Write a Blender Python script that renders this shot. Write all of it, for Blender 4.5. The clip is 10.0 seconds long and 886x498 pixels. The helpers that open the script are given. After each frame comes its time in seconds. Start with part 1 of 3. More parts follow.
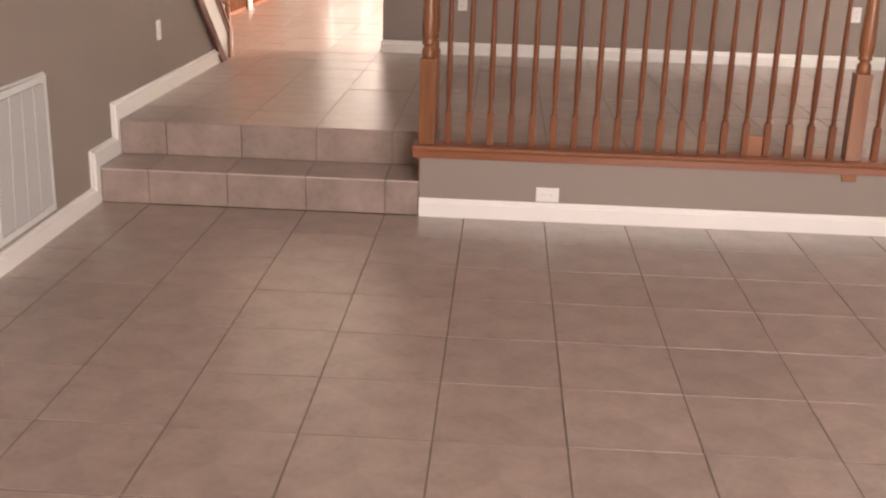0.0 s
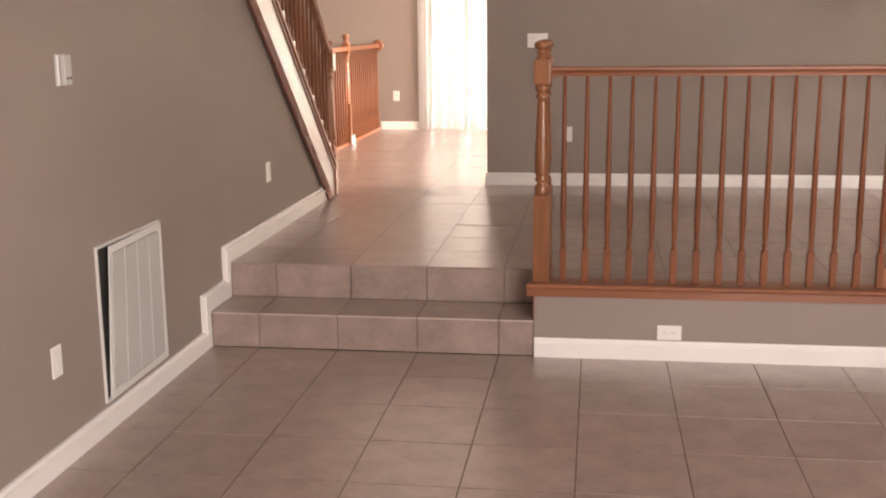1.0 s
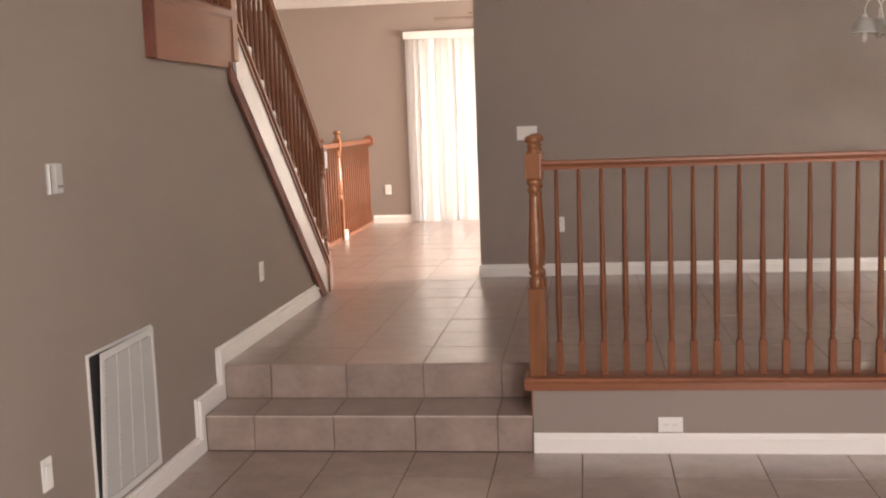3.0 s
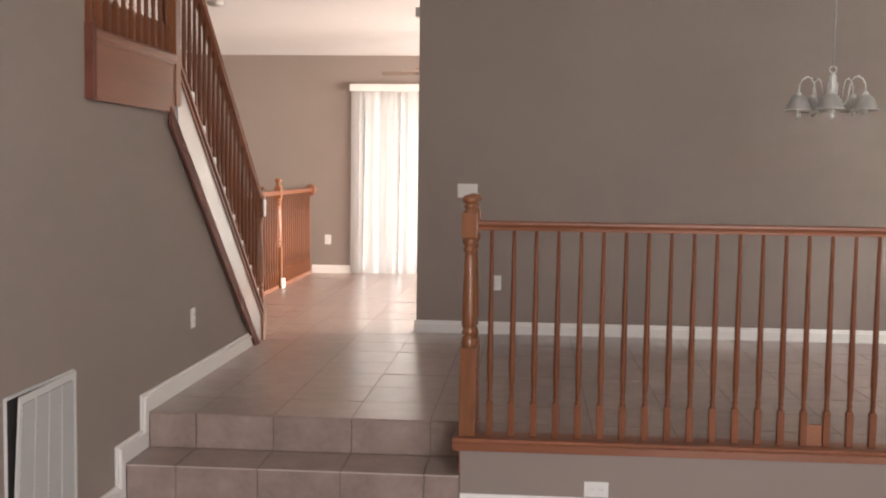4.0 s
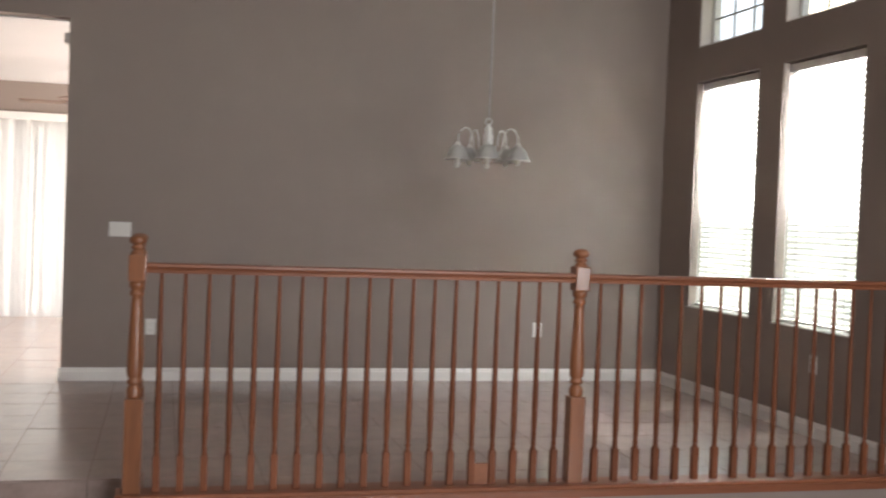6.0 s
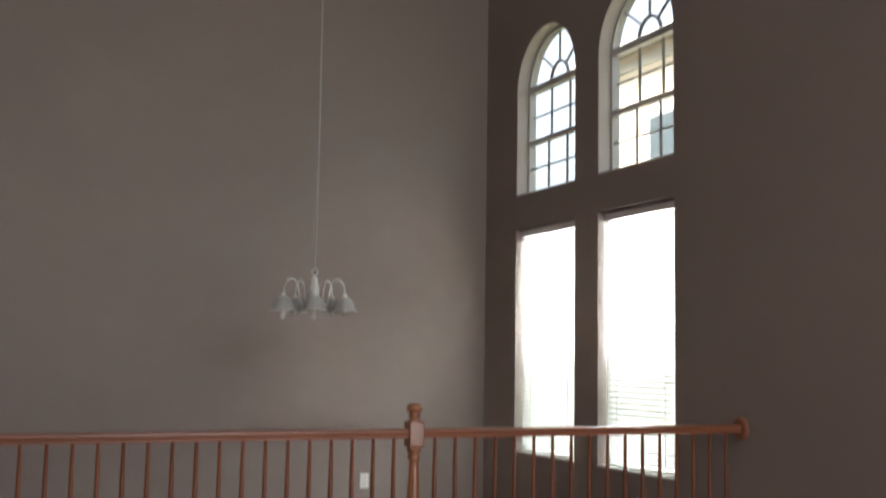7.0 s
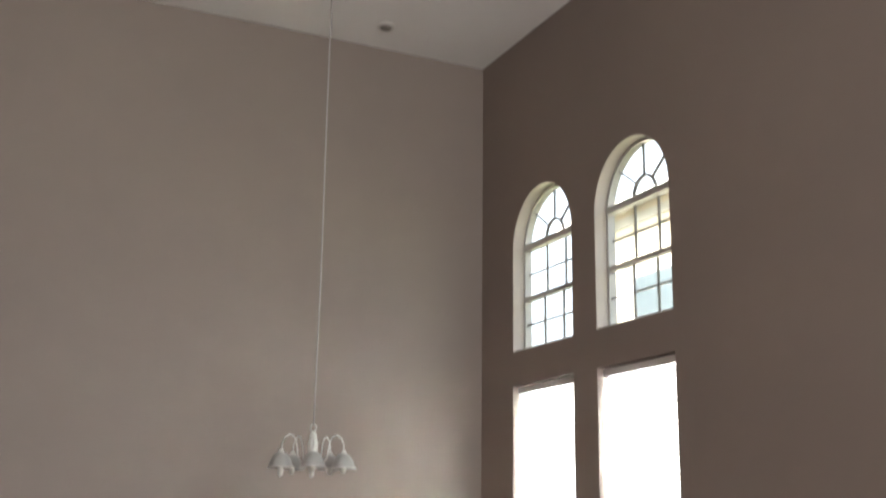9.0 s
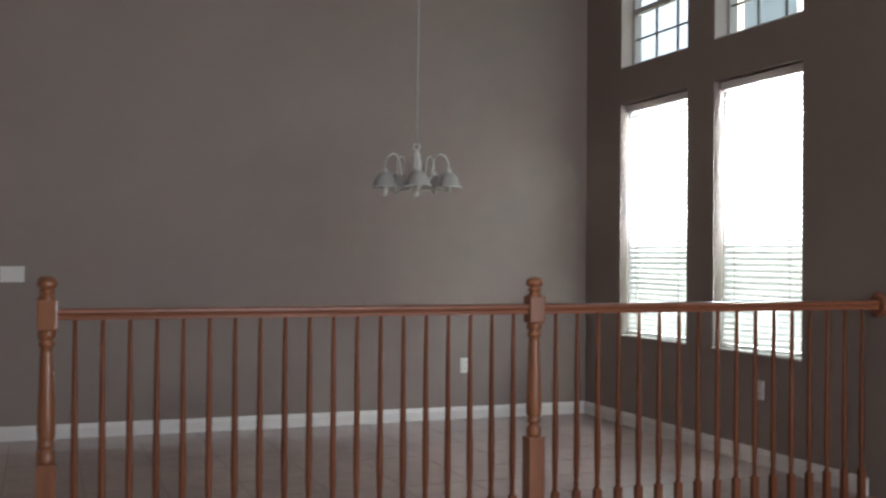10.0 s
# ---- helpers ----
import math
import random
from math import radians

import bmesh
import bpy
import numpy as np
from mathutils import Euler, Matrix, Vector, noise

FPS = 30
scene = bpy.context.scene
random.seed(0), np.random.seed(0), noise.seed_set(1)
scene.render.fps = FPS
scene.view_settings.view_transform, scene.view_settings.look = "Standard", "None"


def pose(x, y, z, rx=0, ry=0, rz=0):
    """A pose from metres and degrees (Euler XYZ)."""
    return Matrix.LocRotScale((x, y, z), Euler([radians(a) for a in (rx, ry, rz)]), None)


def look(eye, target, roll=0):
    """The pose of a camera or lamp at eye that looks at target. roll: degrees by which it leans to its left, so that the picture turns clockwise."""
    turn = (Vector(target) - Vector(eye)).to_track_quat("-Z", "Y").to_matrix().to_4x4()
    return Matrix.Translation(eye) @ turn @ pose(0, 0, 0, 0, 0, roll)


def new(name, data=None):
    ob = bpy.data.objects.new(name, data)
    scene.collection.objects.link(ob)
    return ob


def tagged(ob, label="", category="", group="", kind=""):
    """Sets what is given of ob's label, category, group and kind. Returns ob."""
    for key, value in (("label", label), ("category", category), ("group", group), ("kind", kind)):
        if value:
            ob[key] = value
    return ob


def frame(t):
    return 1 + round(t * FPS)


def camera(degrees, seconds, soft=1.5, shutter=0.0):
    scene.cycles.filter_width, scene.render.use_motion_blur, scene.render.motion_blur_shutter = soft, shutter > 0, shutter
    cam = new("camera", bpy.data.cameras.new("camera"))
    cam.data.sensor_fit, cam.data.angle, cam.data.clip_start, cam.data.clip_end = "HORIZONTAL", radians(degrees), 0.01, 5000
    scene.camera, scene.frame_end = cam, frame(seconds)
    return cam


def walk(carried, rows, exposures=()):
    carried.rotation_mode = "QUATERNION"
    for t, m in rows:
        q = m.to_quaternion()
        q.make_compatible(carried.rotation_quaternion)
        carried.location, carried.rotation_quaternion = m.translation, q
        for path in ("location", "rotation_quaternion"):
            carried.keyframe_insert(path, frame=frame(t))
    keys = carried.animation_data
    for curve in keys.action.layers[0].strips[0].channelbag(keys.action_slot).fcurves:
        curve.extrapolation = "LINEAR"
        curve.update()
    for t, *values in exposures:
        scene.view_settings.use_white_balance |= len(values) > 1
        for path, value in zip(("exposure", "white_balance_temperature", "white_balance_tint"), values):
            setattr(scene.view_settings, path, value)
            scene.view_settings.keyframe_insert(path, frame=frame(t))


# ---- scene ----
cam = camera(44.2, 10.0, soft=2.0, shutter=0.3)

PATH = [
    (0, (0.385, -5.261, 1.537), (0.292, -3.361, 0.92), 1.7),
    (0.5, (0.273, -5.197, 1.567), (0.124, -3.276, 1.029), -0.1),
    (1, (0.278, -5.085, 1.575), (0.004, -3.145, 1.173), -0.6),
    (1.5, (0.275, -5.039, 1.565), (-0.013, -3.099, 1.171), -1.8),
    (2, (0.28, -5.06, 1.579), (0.052, -3.111, 1.194), -2.3),
    (2.5, (0.268, -5.071, 1.596), (0.005, -3.111, 1.296), -2.8),
    (3, (0.274, -5.05, 1.602), (0.01, -3.082, 1.361), -2.1),
    (3.2, (0.298, -5.042, 1.63), (0.042, -3.07, 1.414), -1.1),
    (4.5, (0.304, -5.048, 1.621), (0.212, -3.054, 1.496), 0.6),
    (5, (0.335, -4.987, 1.629), (0.337, -2.99, 1.518), 0.1),
    (5.5, (0.268, -4.941, 1.628), (0.49, -2.956, 1.52), 1.7),
    (5.7, (0.206, -4.941, 1.623), (0.534, -2.97, 1.535), 2.3),
    (6.8, (0.06, -4.797, 1.703), (0.872, -2.971, 1.792), 0.6),
    (7, (0.067, -4.832, 1.721), (0.876, -3.013, 1.92), 0.9),
    (7.5, (-0.043, -4.848, 1.751), (0.769, -3.081, 2.217), -0.6),
    (8, (-0.033, -4.877, 1.745), (0.787, -3.164, 2.371), -0.7),
    (8.5, (-0.035, -4.876, 1.702), (0.747, -3.163, 2.378), 0.1),
    (9, (-0.047, -4.772, 1.677), (0.77, -3.013, 2.167), 0.8),
    (9.5, (0.096, -4.632, 1.635), (0.85, -2.793, 1.858), 0.7),
    (9.7, (0.097, -4.509, 1.659), (0.839, -2.654, 1.759), 0.7),
    (10, (-0.003, -4.441, 1.601), (0.691, -2.566, 1.612), 0.4),
]

# exposure of the clip's camera: it opens and closes a little as it turns to the windows
EXPOSURES = [(0.0, 2.66, 7550, 22), (1.5, 2.58, 7500, 21), (3.0, 2.36, 7250, 19), (4.5, 2.2, 6550, 14), (5.5, 2.27, 6450, 12), (7.0, 1.76, 6200, 11),
             (7.5, 1.72, 6200, 11), (8.0, 2.16, 6200, 11), (8.5, 2.62, 6250, 9), (9.0, 2.54, 6250, 9), (9.5, 1.98, 6050, 10), (10.0, 1.66, 5900, 10)]
walk(cam, [(t, look(eye, target, roll)) for t, eye, target, roll in PATH], EXPOSURES)

# ---- world, sun, large lights ----
world = bpy.data.worlds.new("world")
scene.world = world
world.use_nodes = True
wn = world.node_tree.nodes
sky = wn.new("ShaderNodeTexSky")
sky.sky_type, sky.sun_disc = 'NISHITA', False
sky.air_density, sky.dust_density, sky.ozone_density = 0.8, 9.0, 0.3
sky.sun_elevation, sky.sun_rotation = radians(52), radians(-100)
wn["Background"].inputs["Strength"].default_value = 0.15
haze = wn.new("ShaderNodeHueSaturation")
haze.inputs["Saturation"].default_value, haze.inputs["Value"].default_value = 0.35, 1.6
world.node_tree.links.new(sky.outputs[0], haze.inputs["Color"])
world.node_tree.links.new(haze.outputs[0], wn["Background"].inputs["Color"])

sun = new("sun", bpy.data.lights.new("sun", 'SUN'))
sun.data.energy, sun.data.angle, sun.data.color = 3.0, radians(0.6), (1.0, 0.95, 0.88)
sun.matrix_world = look((-9, -1.5, 12), (0, 0, 0))


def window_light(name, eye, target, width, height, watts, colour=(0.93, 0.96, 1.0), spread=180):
    """Area lamp for daylight in an opening, seen or added."""
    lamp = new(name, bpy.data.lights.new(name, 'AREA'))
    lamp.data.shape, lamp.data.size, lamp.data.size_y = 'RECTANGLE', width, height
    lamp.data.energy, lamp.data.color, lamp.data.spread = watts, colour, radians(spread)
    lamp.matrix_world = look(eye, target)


for y, name in ((1.094, "near"), (2.282, "far")):
    # bright sky over the duller garden
    window_light("daylight_sky_" + name, (4.24, y, 2.23), (0.0, y, 2.40), 0.87, 0.98, 49, spread=135)
    window_light("daylight_garden_" + name, (4.24, y, 1.38), (0.0, y, 1.55), 0.87, 0.70, 8, (0.94, 1.0, 0.96), spread=135)
window_light("daylight_patio_door", (-0.585, 8.3, 1.45), (-0.585, 0, 1.45), 2.3, 2.1, 20.0, (1.0, 0.98, 0.96))
# unseen lamp added to brighten the room behind
window_light("added_far_room_light", (4.2, 5.7, 1.7), (0, 5.7, 1.3), 2.9, 1.5, 175, (1.0, 0.95, 0.89))
# added lamp behind the camera, for surfaces that face it; no door known
window_light("added_rear_light", (2.6, -7.75, 1.3), (2.6, 0, 1.3), 2.2, 2.1, 18, (1.0, 0.96, 0.94))
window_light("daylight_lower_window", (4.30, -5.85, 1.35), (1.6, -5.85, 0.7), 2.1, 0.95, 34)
# added high lamp that lifts the dining wall and ceiling; no window known
window_light("added_high_rear_light", (2.6, -7.72, 3.75), (2.6, 3.0, 2.6), 2.1, 1.4, 33)

# ---- plan ----
XL, XR = -1.63, 4.057        # long side wall, window wall
YB, YF = 3.268, 7.782        # dining wall, far wall of the room behind
YR = -7.6                    # wall behind the camera
ZU, ZC, ZF = 0.36, 5.609, 2.93   # upper floor, high ceiling, ceiling of the room behind
XW = -0.55                  # free end of the dining wall
XS = -2.75                   # inner wall of the stair
XO = -3.7                    # outer side wall of the room behind
TILE = 0.40
RISER = 0.18
TREAD = 0.325


# ---- materials ----
def material(name, rgb, rough=0.5, vary=0.06, scale=3.0, fine=60.0, bump=0.02, metal=0.0, stretch=(1, 1, 1),
             per_object=0.0, translucent=0.0, coat=0.0, gloss=0.5, coat_rough=0.12):
    m = bpy.data.materials.new(name)
    m.use_nodes = True
    nt = m.node_tree
    n, l = nt.nodes, nt.links
    b = n["Principled BSDF"]
    tc = n.new("ShaderNodeTexCoord")
    mp = n.new("ShaderNodeMapping")
    mp.inputs["Scale"].default_value = stretch
    l.new(tc.outputs["Object"], mp.inputs["Vector"])
    big, small = n.new("ShaderNodeTexNoise"), n.new("ShaderNodeTexNoise")
    big.inputs["Scale"].default_value, big.inputs["Detail"].default_value = scale, 4
    small.inputs["Scale"].default_value, small.inputs["Detail"].default_value = fine, 3
    place = mp.outputs[0]
    l.new(place, big.inputs["Vector"])
    l.new(place, small.inputs["Vector"])
    add = n.new("ShaderNodeMath")
    add.operation = 'MULTIPLY_ADD'
    l.new(small.outputs[0], add.inputs[0])
    add.inputs[1].default_value = 0.4
    l.new(big.outputs[0], add.inputs[2])
    span = n.new("ShaderNodeMapRange")
    span.inputs["From Min"].default_value, span.inputs["From Max"].default_value = 0.4, 1.0
    span.inputs["To Min"].default_value, span.inputs["To Max"].default_value = 1 - vary, 1 + vary
    l.new(add.outputs[0], span.inputs["Value"])
    value = span.outputs[0]
    if per_object:
        info = n.new("ShaderNodeObjectInfo")
        rnd = n.new("ShaderNodeMapRange")
        rnd.inputs["To Min"].default_value, rnd.inputs["To Max"].default_value = 1 - per_object, 1 + per_object
        l.new(info.outputs["Random"], rnd.inputs["Value"])
        mul = n.new("ShaderNodeMath")
        mul.operation = 'MULTIPLY'
        l.new(value, mul.inputs[0])
        l.new(rnd.outputs[0], mul.inputs[1])
        value = mul.outputs[0]
    mix = n.new("ShaderNodeVectorMath")
    mix.operation = 'SCALE'
    mix.inputs[0].default_value = rgb
    l.new(value, mix.inputs["Scale"])
    l.new(mix.outputs[0], b.inputs["Base Color"])
    rr = n.new("ShaderNodeMapRange")
    rr.inputs["To Min"].default_value, rr.inputs["To Max"].default_value = max(0.02, rough - 0.06), min(1, rough + 0.06)
    l.new(big.outputs[0], rr.inputs["Value"])
    l.new(rr.outputs[0], b.inputs["Roughness"])
    b.inputs["Metallic"].default_value = metal
    b.inputs["Coat Weight"].default_value = coat
    b.inputs["Specular IOR Level"].default_value = gloss
    b.inputs["Coat Roughness"].default_value = coat_rough
    if bump:
        bp = n.new("ShaderNodeBump")
        bp.inputs["Strength"].default_value, bp.inputs["Distance"].default_value = bump, 0.01
        l.new(small.outputs[0], bp.inputs["Height"])
        l.new(bp.outputs[0], b.inputs["Normal"])
    if translucent:
        tr = n.new("ShaderNodeBsdfTranslucent")
        tr.inputs["Color"].default_value = (*rgb, 1)
        ms = n.new("ShaderNodeMixShader")
        ms.inputs[0].default_value = translucent
        l.new(b.outputs[0], ms.inputs[1])
        l.new(tr.outputs[0], ms.inputs[2])
        l.new(ms.outputs[0], n["Material Output"].inputs["Surface"])
    return m


WALL = material("taupe_wall_paint", (0.279, 0.2255, 0.195), 0.62, 0.04, 1.3, 160, 0.12)
CEIL = material("white_ceiling_paint", (0.76, 0.745, 0.725), 0.85, 0.02, 2.0, 120, 0.25)
TRIM = material("white_trim_paint", (0.80, 0.77, 0.73), 0.35, 0.03, 4.0, 90, 0.02)
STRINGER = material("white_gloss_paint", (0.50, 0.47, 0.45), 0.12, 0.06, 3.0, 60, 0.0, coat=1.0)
TILEM = material("taupe_ceramic_tile", (0.317, 0.238, 0.205), 0.34, 0.26, 6.5, 34, 0.0, per_object=0.06, coat=0.7, coat_rough=0.24)
NOSING_STRIP = material("pale_nosing_strip", (0.55, 0.46, 0.40), 0.5, 0.2, 12.0, 90, 0.05)
GROUT = material("brown_grout", (0.115, 0.085, 0.070), 0.9, 0.15, 6.0, 120, 0.1)
GROUT_UP = material("taupe_grout", (0.235, 0.178, 0.153), 0.9, 0.12, 6.0, 120, 0.1)
OAK = material("honey_oak_varnish", (0.183, 0.066, 0.031), 0.42, 0.34, 6.0, 70, 0.02, stretch=(1, 1, 0.08), per_object=0.12, gloss=0.2)
OAK_POST = material("golden_oak_newel", (0.24, 0.092, 0.038), 0.36, 0.36, 9.0, 90, 0.02, stretch=(1, 1, 0.06), per_object=0.08, gloss=0.3, coat=0.6, coat_rough=0.15)
OAK_RAIL = material("honey_oak_varnish_rail", (0.245, 0.088, 0.042), 0.36, 0.36, 8.0, 80, 0.02, stretch=(0.06, 1, 1), coat=0.2)
OAK_SIDE = material("honey_oak_varnish_side", (0.25, 0.092, 0.046), 0.33, 0.22, 8.0, 80, 0.02, stretch=(1, 0.06, 1), coat=0.2)
OAK_PATCH = material("orange_oak_offcut", (0.27, 0.10, 0.043), 0.5, 0.2, 8.0, 70, 0.02)
DARKOAK = material("dark_oak_moulding", (0.17, 0.064, 0.046), 0.45, 0.25, 6.0, 70, 0.02, stretch=(1, 0.1, 1), gloss=0.12)
REVEAL = material("cream_reveal", (0.50, 0.44, 0.385), 0.5, 0.05, 3.0, 90, 0.03)
PLASTIC = material("white_plastic", (0.78, 0.76, 0.72), 0.35, 0.02, 8.0, 90, 0.0)
SLOT = material("dark_slot", (0.03, 0.028, 0.026), 0.6, 0.1)
GRILLE = material("white_enamelled_steel", (0.66, 0.65, 0.62), 0.4, 0.03, 5.0, 80, 0.02)
FRAMEM = material("white_window_frame", (0.50, 0.48, 0.455), 0.4, 0.03)
MUNTIN = material("bronze_muntin", (0.20, 0.18, 0.16), 0.5, 0.05)
BLIND = material("white_vinyl_blind", (0.86, 0.85, 0.82), 0.5, 0.03, 6.0, 60, 0.0, translucent=0.24)
VANE = material("ivory_vertical_vane", (0.56, 0.54, 0.52), 0.55, 0.04, 3.0, 60, 0.0, per_object=0.08, translucent=0.22)
PEWTER = material("whitewashed_metal", (0.70, 0.69, 0.65), 0.4, 0.08, 12.0, 90, 0.02, metal=0.1)
SHADE = material("grey_metal_shade", (0.40, 0.395, 0.37), 0.4, 0.08, 12.0, 90, 0.02, metal=0.2)
BULB = material("frosted_bulb", (0.8, 0.78, 0.72), 0.3, 0.02, 5, 50, 0.0, translucent=0.3)
CORD = material("ivory_cord", (0.44, 0.41, 0.385), 0.6, 0.05)
PALEMETAL = material("pale_downlight_trim", (0.60, 0.57, 0.54), 0.5, 0.05)
CANM = material("grey_downlight_trim", (0.42, 0.39, 0.36), 0.5, 0.05)
LOUVRE = material("grey_white_louvre", (0.47, 0.46, 0.44), 0.45, 0.04, 5.0, 80, 0.02)
STRIP = material("shadowed_steel", (0.10, 0.09, 0.085), 0.6, 0.05)
BAFFLE = material("dim_baffle", (0.24, 0.21, 0.19), 0.6, 0.05)
CARPETSTEP = material("beige_stair_tread", (0.66, 0.60, 0.54), 0.8, 0.1, 6, 200, 0.3)
STUCCO = material("beige_stucco", (0.62, 0.53, 0.42), 0.9, 0.06, 1.5, 60, 0.4)
ROOFM = material("brown_roof_tile", (0.25, 0.17, 0.13), 0.8, 0.15, 2.0, 30, 0.3)
GRASS = material("lawn", (0.10, 0.11, 0.06), 0.9, 0.3, 0.6, 25, 0.4)
CONCRETE = material("patio_concrete", (0.42, 0.40, 0.37), 0.85, 0.1, 1.0, 60, 0.2)
FANWOOD = material("brown_fan_blade", (0.20, 0.12, 0.08), 0.45, 0.1, 5, 60, 0.02, stretch=(0.1, 1, 1))


def glass(name, tint):
    m = bpy.data.materials.new(name)
    m.use_nodes = True
    n, l = m.node_tree.nodes, m.node_tree.links
    n.remove(n["Principled BSDF"])
    clear, gloss, mix = n.new("ShaderNodeBsdfTransparent"), n.new("ShaderNodeBsdfGlossy"), n.new("ShaderNodeMixShader")
    clear.inputs["Color"].default_value = (*tint, 1)
    gloss.inputs["Roughness"].default_value = 0.02
    mix.inputs[0].default_value = 0.05
    l.new(clear.outputs[0], mix.inputs[1])
    l.new(gloss.outputs[0], mix.inputs[2])
    l.new(mix.outputs[0], n["Material Output"].inputs["Surface"])
    return m


GLASS = glass("window_glass", (0.94, 0.97, 0.96))
DARKGLASS = material("bluish_house_glass", (0.055, 0.066, 0.07), 0.3, 0.1, 1.0, 20, 0.0)


# ---- mesh helpers ----
def box(bm, x0, x1, y0, y1, z0, z1, bevel=0.0):
    made = bmesh.ops.create_cube(bm, size=1, matrix=Matrix.LocRotScale(
        ((x0 + x1) / 2, (y0 + y1) / 2, (z0 + z1) / 2), None, (x1 - x0, y1 - y0, z1 - z0)))
    if bevel:
        edges = {e for v in made["verts"] for e in v.link_edges}
        bmesh.ops.bevel(bm, geom=list(edges), offset=bevel, segments=2, profile=0.6, affect='EDGES')
    return bm


def lathe(bm, profile, segs=16, at=(0, 0, 0), phase=0.0):
    """Turned shape round the upright axis, from (radius, height) pairs, closed at both ends."""
    rings = []
    for r, z in profile:
        rings.append([bm.verts.new((at[0] + r * math.cos(phase + 2 * math.pi * i / segs),
                                    at[1] + r * math.sin(phase + 2 * math.pi * i / segs), at[2] + z)) for i in range(segs)])
    for a, b in zip(rings, rings[1:]):
        for i in range(segs):
            f = bm.faces.new((a[i], a[(i + 1) % segs], b[(i + 1) % segs], b[i]))
            f.smooth = segs > 4
    bm.faces.new(rings[0][::-1])
    bm.faces.new(rings[-1])
    return bm


def tube(bm, pts, radius, segs=8):
    """A round bar along points."""
    rings = []
    pts = [Vector(p) for p in pts]
    for i, p in enumerate(pts):
        d = (pts[min(i + 1, len(pts) - 1)] - pts[max(i - 1, 0)]).normalized()
        side = d.cross(Vector((0, 0, 1)) if abs(d.z) < 0.95 else Vector((1, 0, 0))).normalized()
        up = side.cross(d)
        rings.append([bm.verts.new(p + radius * (math.cos(a) * side + math.sin(a) * up))
                      for a in (2 * math.pi * k / segs for k in range(segs))])
    for a, b in zip(rings, rings[1:]):
        for k in range(segs):
            bm.faces.new((a[k], a[(k + 1) % segs], b[(k + 1) % segs], b[k])).smooth = True
    bm.faces.new(rings[0][::-1])
    bm.faces.new(rings[-1])
    return bm


def prism(bm, outline, axis, a, b):
    """A flat outline of (u, v) pairs pushed from a to b along an axis: 'x' takes (y, z), 'y' takes (x, z), 'z' takes (x, y)."""
    def place(u, v, w):
        return {'x': (w, u, v), 'y': (u, w, v), 'z': (u, v, w)}[axis]
    lo = [bm.verts.new(place(u, v, a)) for u, v in outline]
    hi = [bm.verts.new(place(u, v, b)) for u, v in outline]
    bm.faces.new(lo)
    bm.faces.new(hi[::-1])
    for i in range(len(lo)):
        j = (i + 1) % len(lo)
        bm.faces.new((lo[i], hi[i], hi[j], lo[j]))
    return bm


def mesh_of(name, bm, mat):
    bmesh.ops.recalc_face_normals(bm, faces=bm.faces)
    me = bpy.data.meshes.new(name)
    bm.to_mesh(me)
    bm.free()
    me.materials.append(mat)
    return me


def part(name, bm, mat, parent, label=""):
    ob = new(name, mesh_of(name, bm, mat))
    ob.parent = parent
    return tagged(ob, label)


def piece(name, mesh, parent, at, turn=0.0):
    """One of many alike parts that share a mesh."""
    ob = new(name, mesh)
    ob.parent = parent
    ob.location, ob.rotation_euler = at, (0, 0, turn)
    return ob


def thing(name, at, label, category, group="", kind="", turn=0.0):
    ob = new(name)
    ob.empty_display_size = 0.1
    ob.location, ob.rotation_euler = at, (0, 0, turn)
    return tagged(ob, label, category, group, kind)


def structure(name, bm, mat, label, category):
    return tagged(new(name, mesh_of(name, bm, mat)), label, category, kind="structure")


def B(*args, **kw):
    return box(bmesh.new(), *args, **kw)


# ---- walls, ceilings ----
left_wall = [(YR, -0.1), (2.60, -0.1), (2.60, 0.36), (0.70, 1.95), (-0.405, 1.95), (-0.405, ZC), (YR, ZC)]
structure("wall_west", prism(bmesh.new(), left_wall, 'x', XL - 0.12, XL), WALL,
          "smooth taupe painted wall under and beside the stair", "wall")

dining = [(XW, ZU - 0.3), (XR + 0.2, ZU - 0.3), (XR + 0.2, ZC), (XO, ZC), (XO, ZF + 0.014), (XW, ZF + 0.014)]
structure("wall_north", prism(bmesh.new(), dining, 'y', YB, YB + 0.13), WALL,
          "tall taupe painted dining wall with an open end", "wall")

WINDOWS = [(0.657, 1.53), (1.835, 2.728)]     # along the window wall
LOW0, LOW1, ARC0, ARC1 = 1.012, 2.732, 2.997, 4.268
DEEP = 0.13                                    # depth of the window reveals


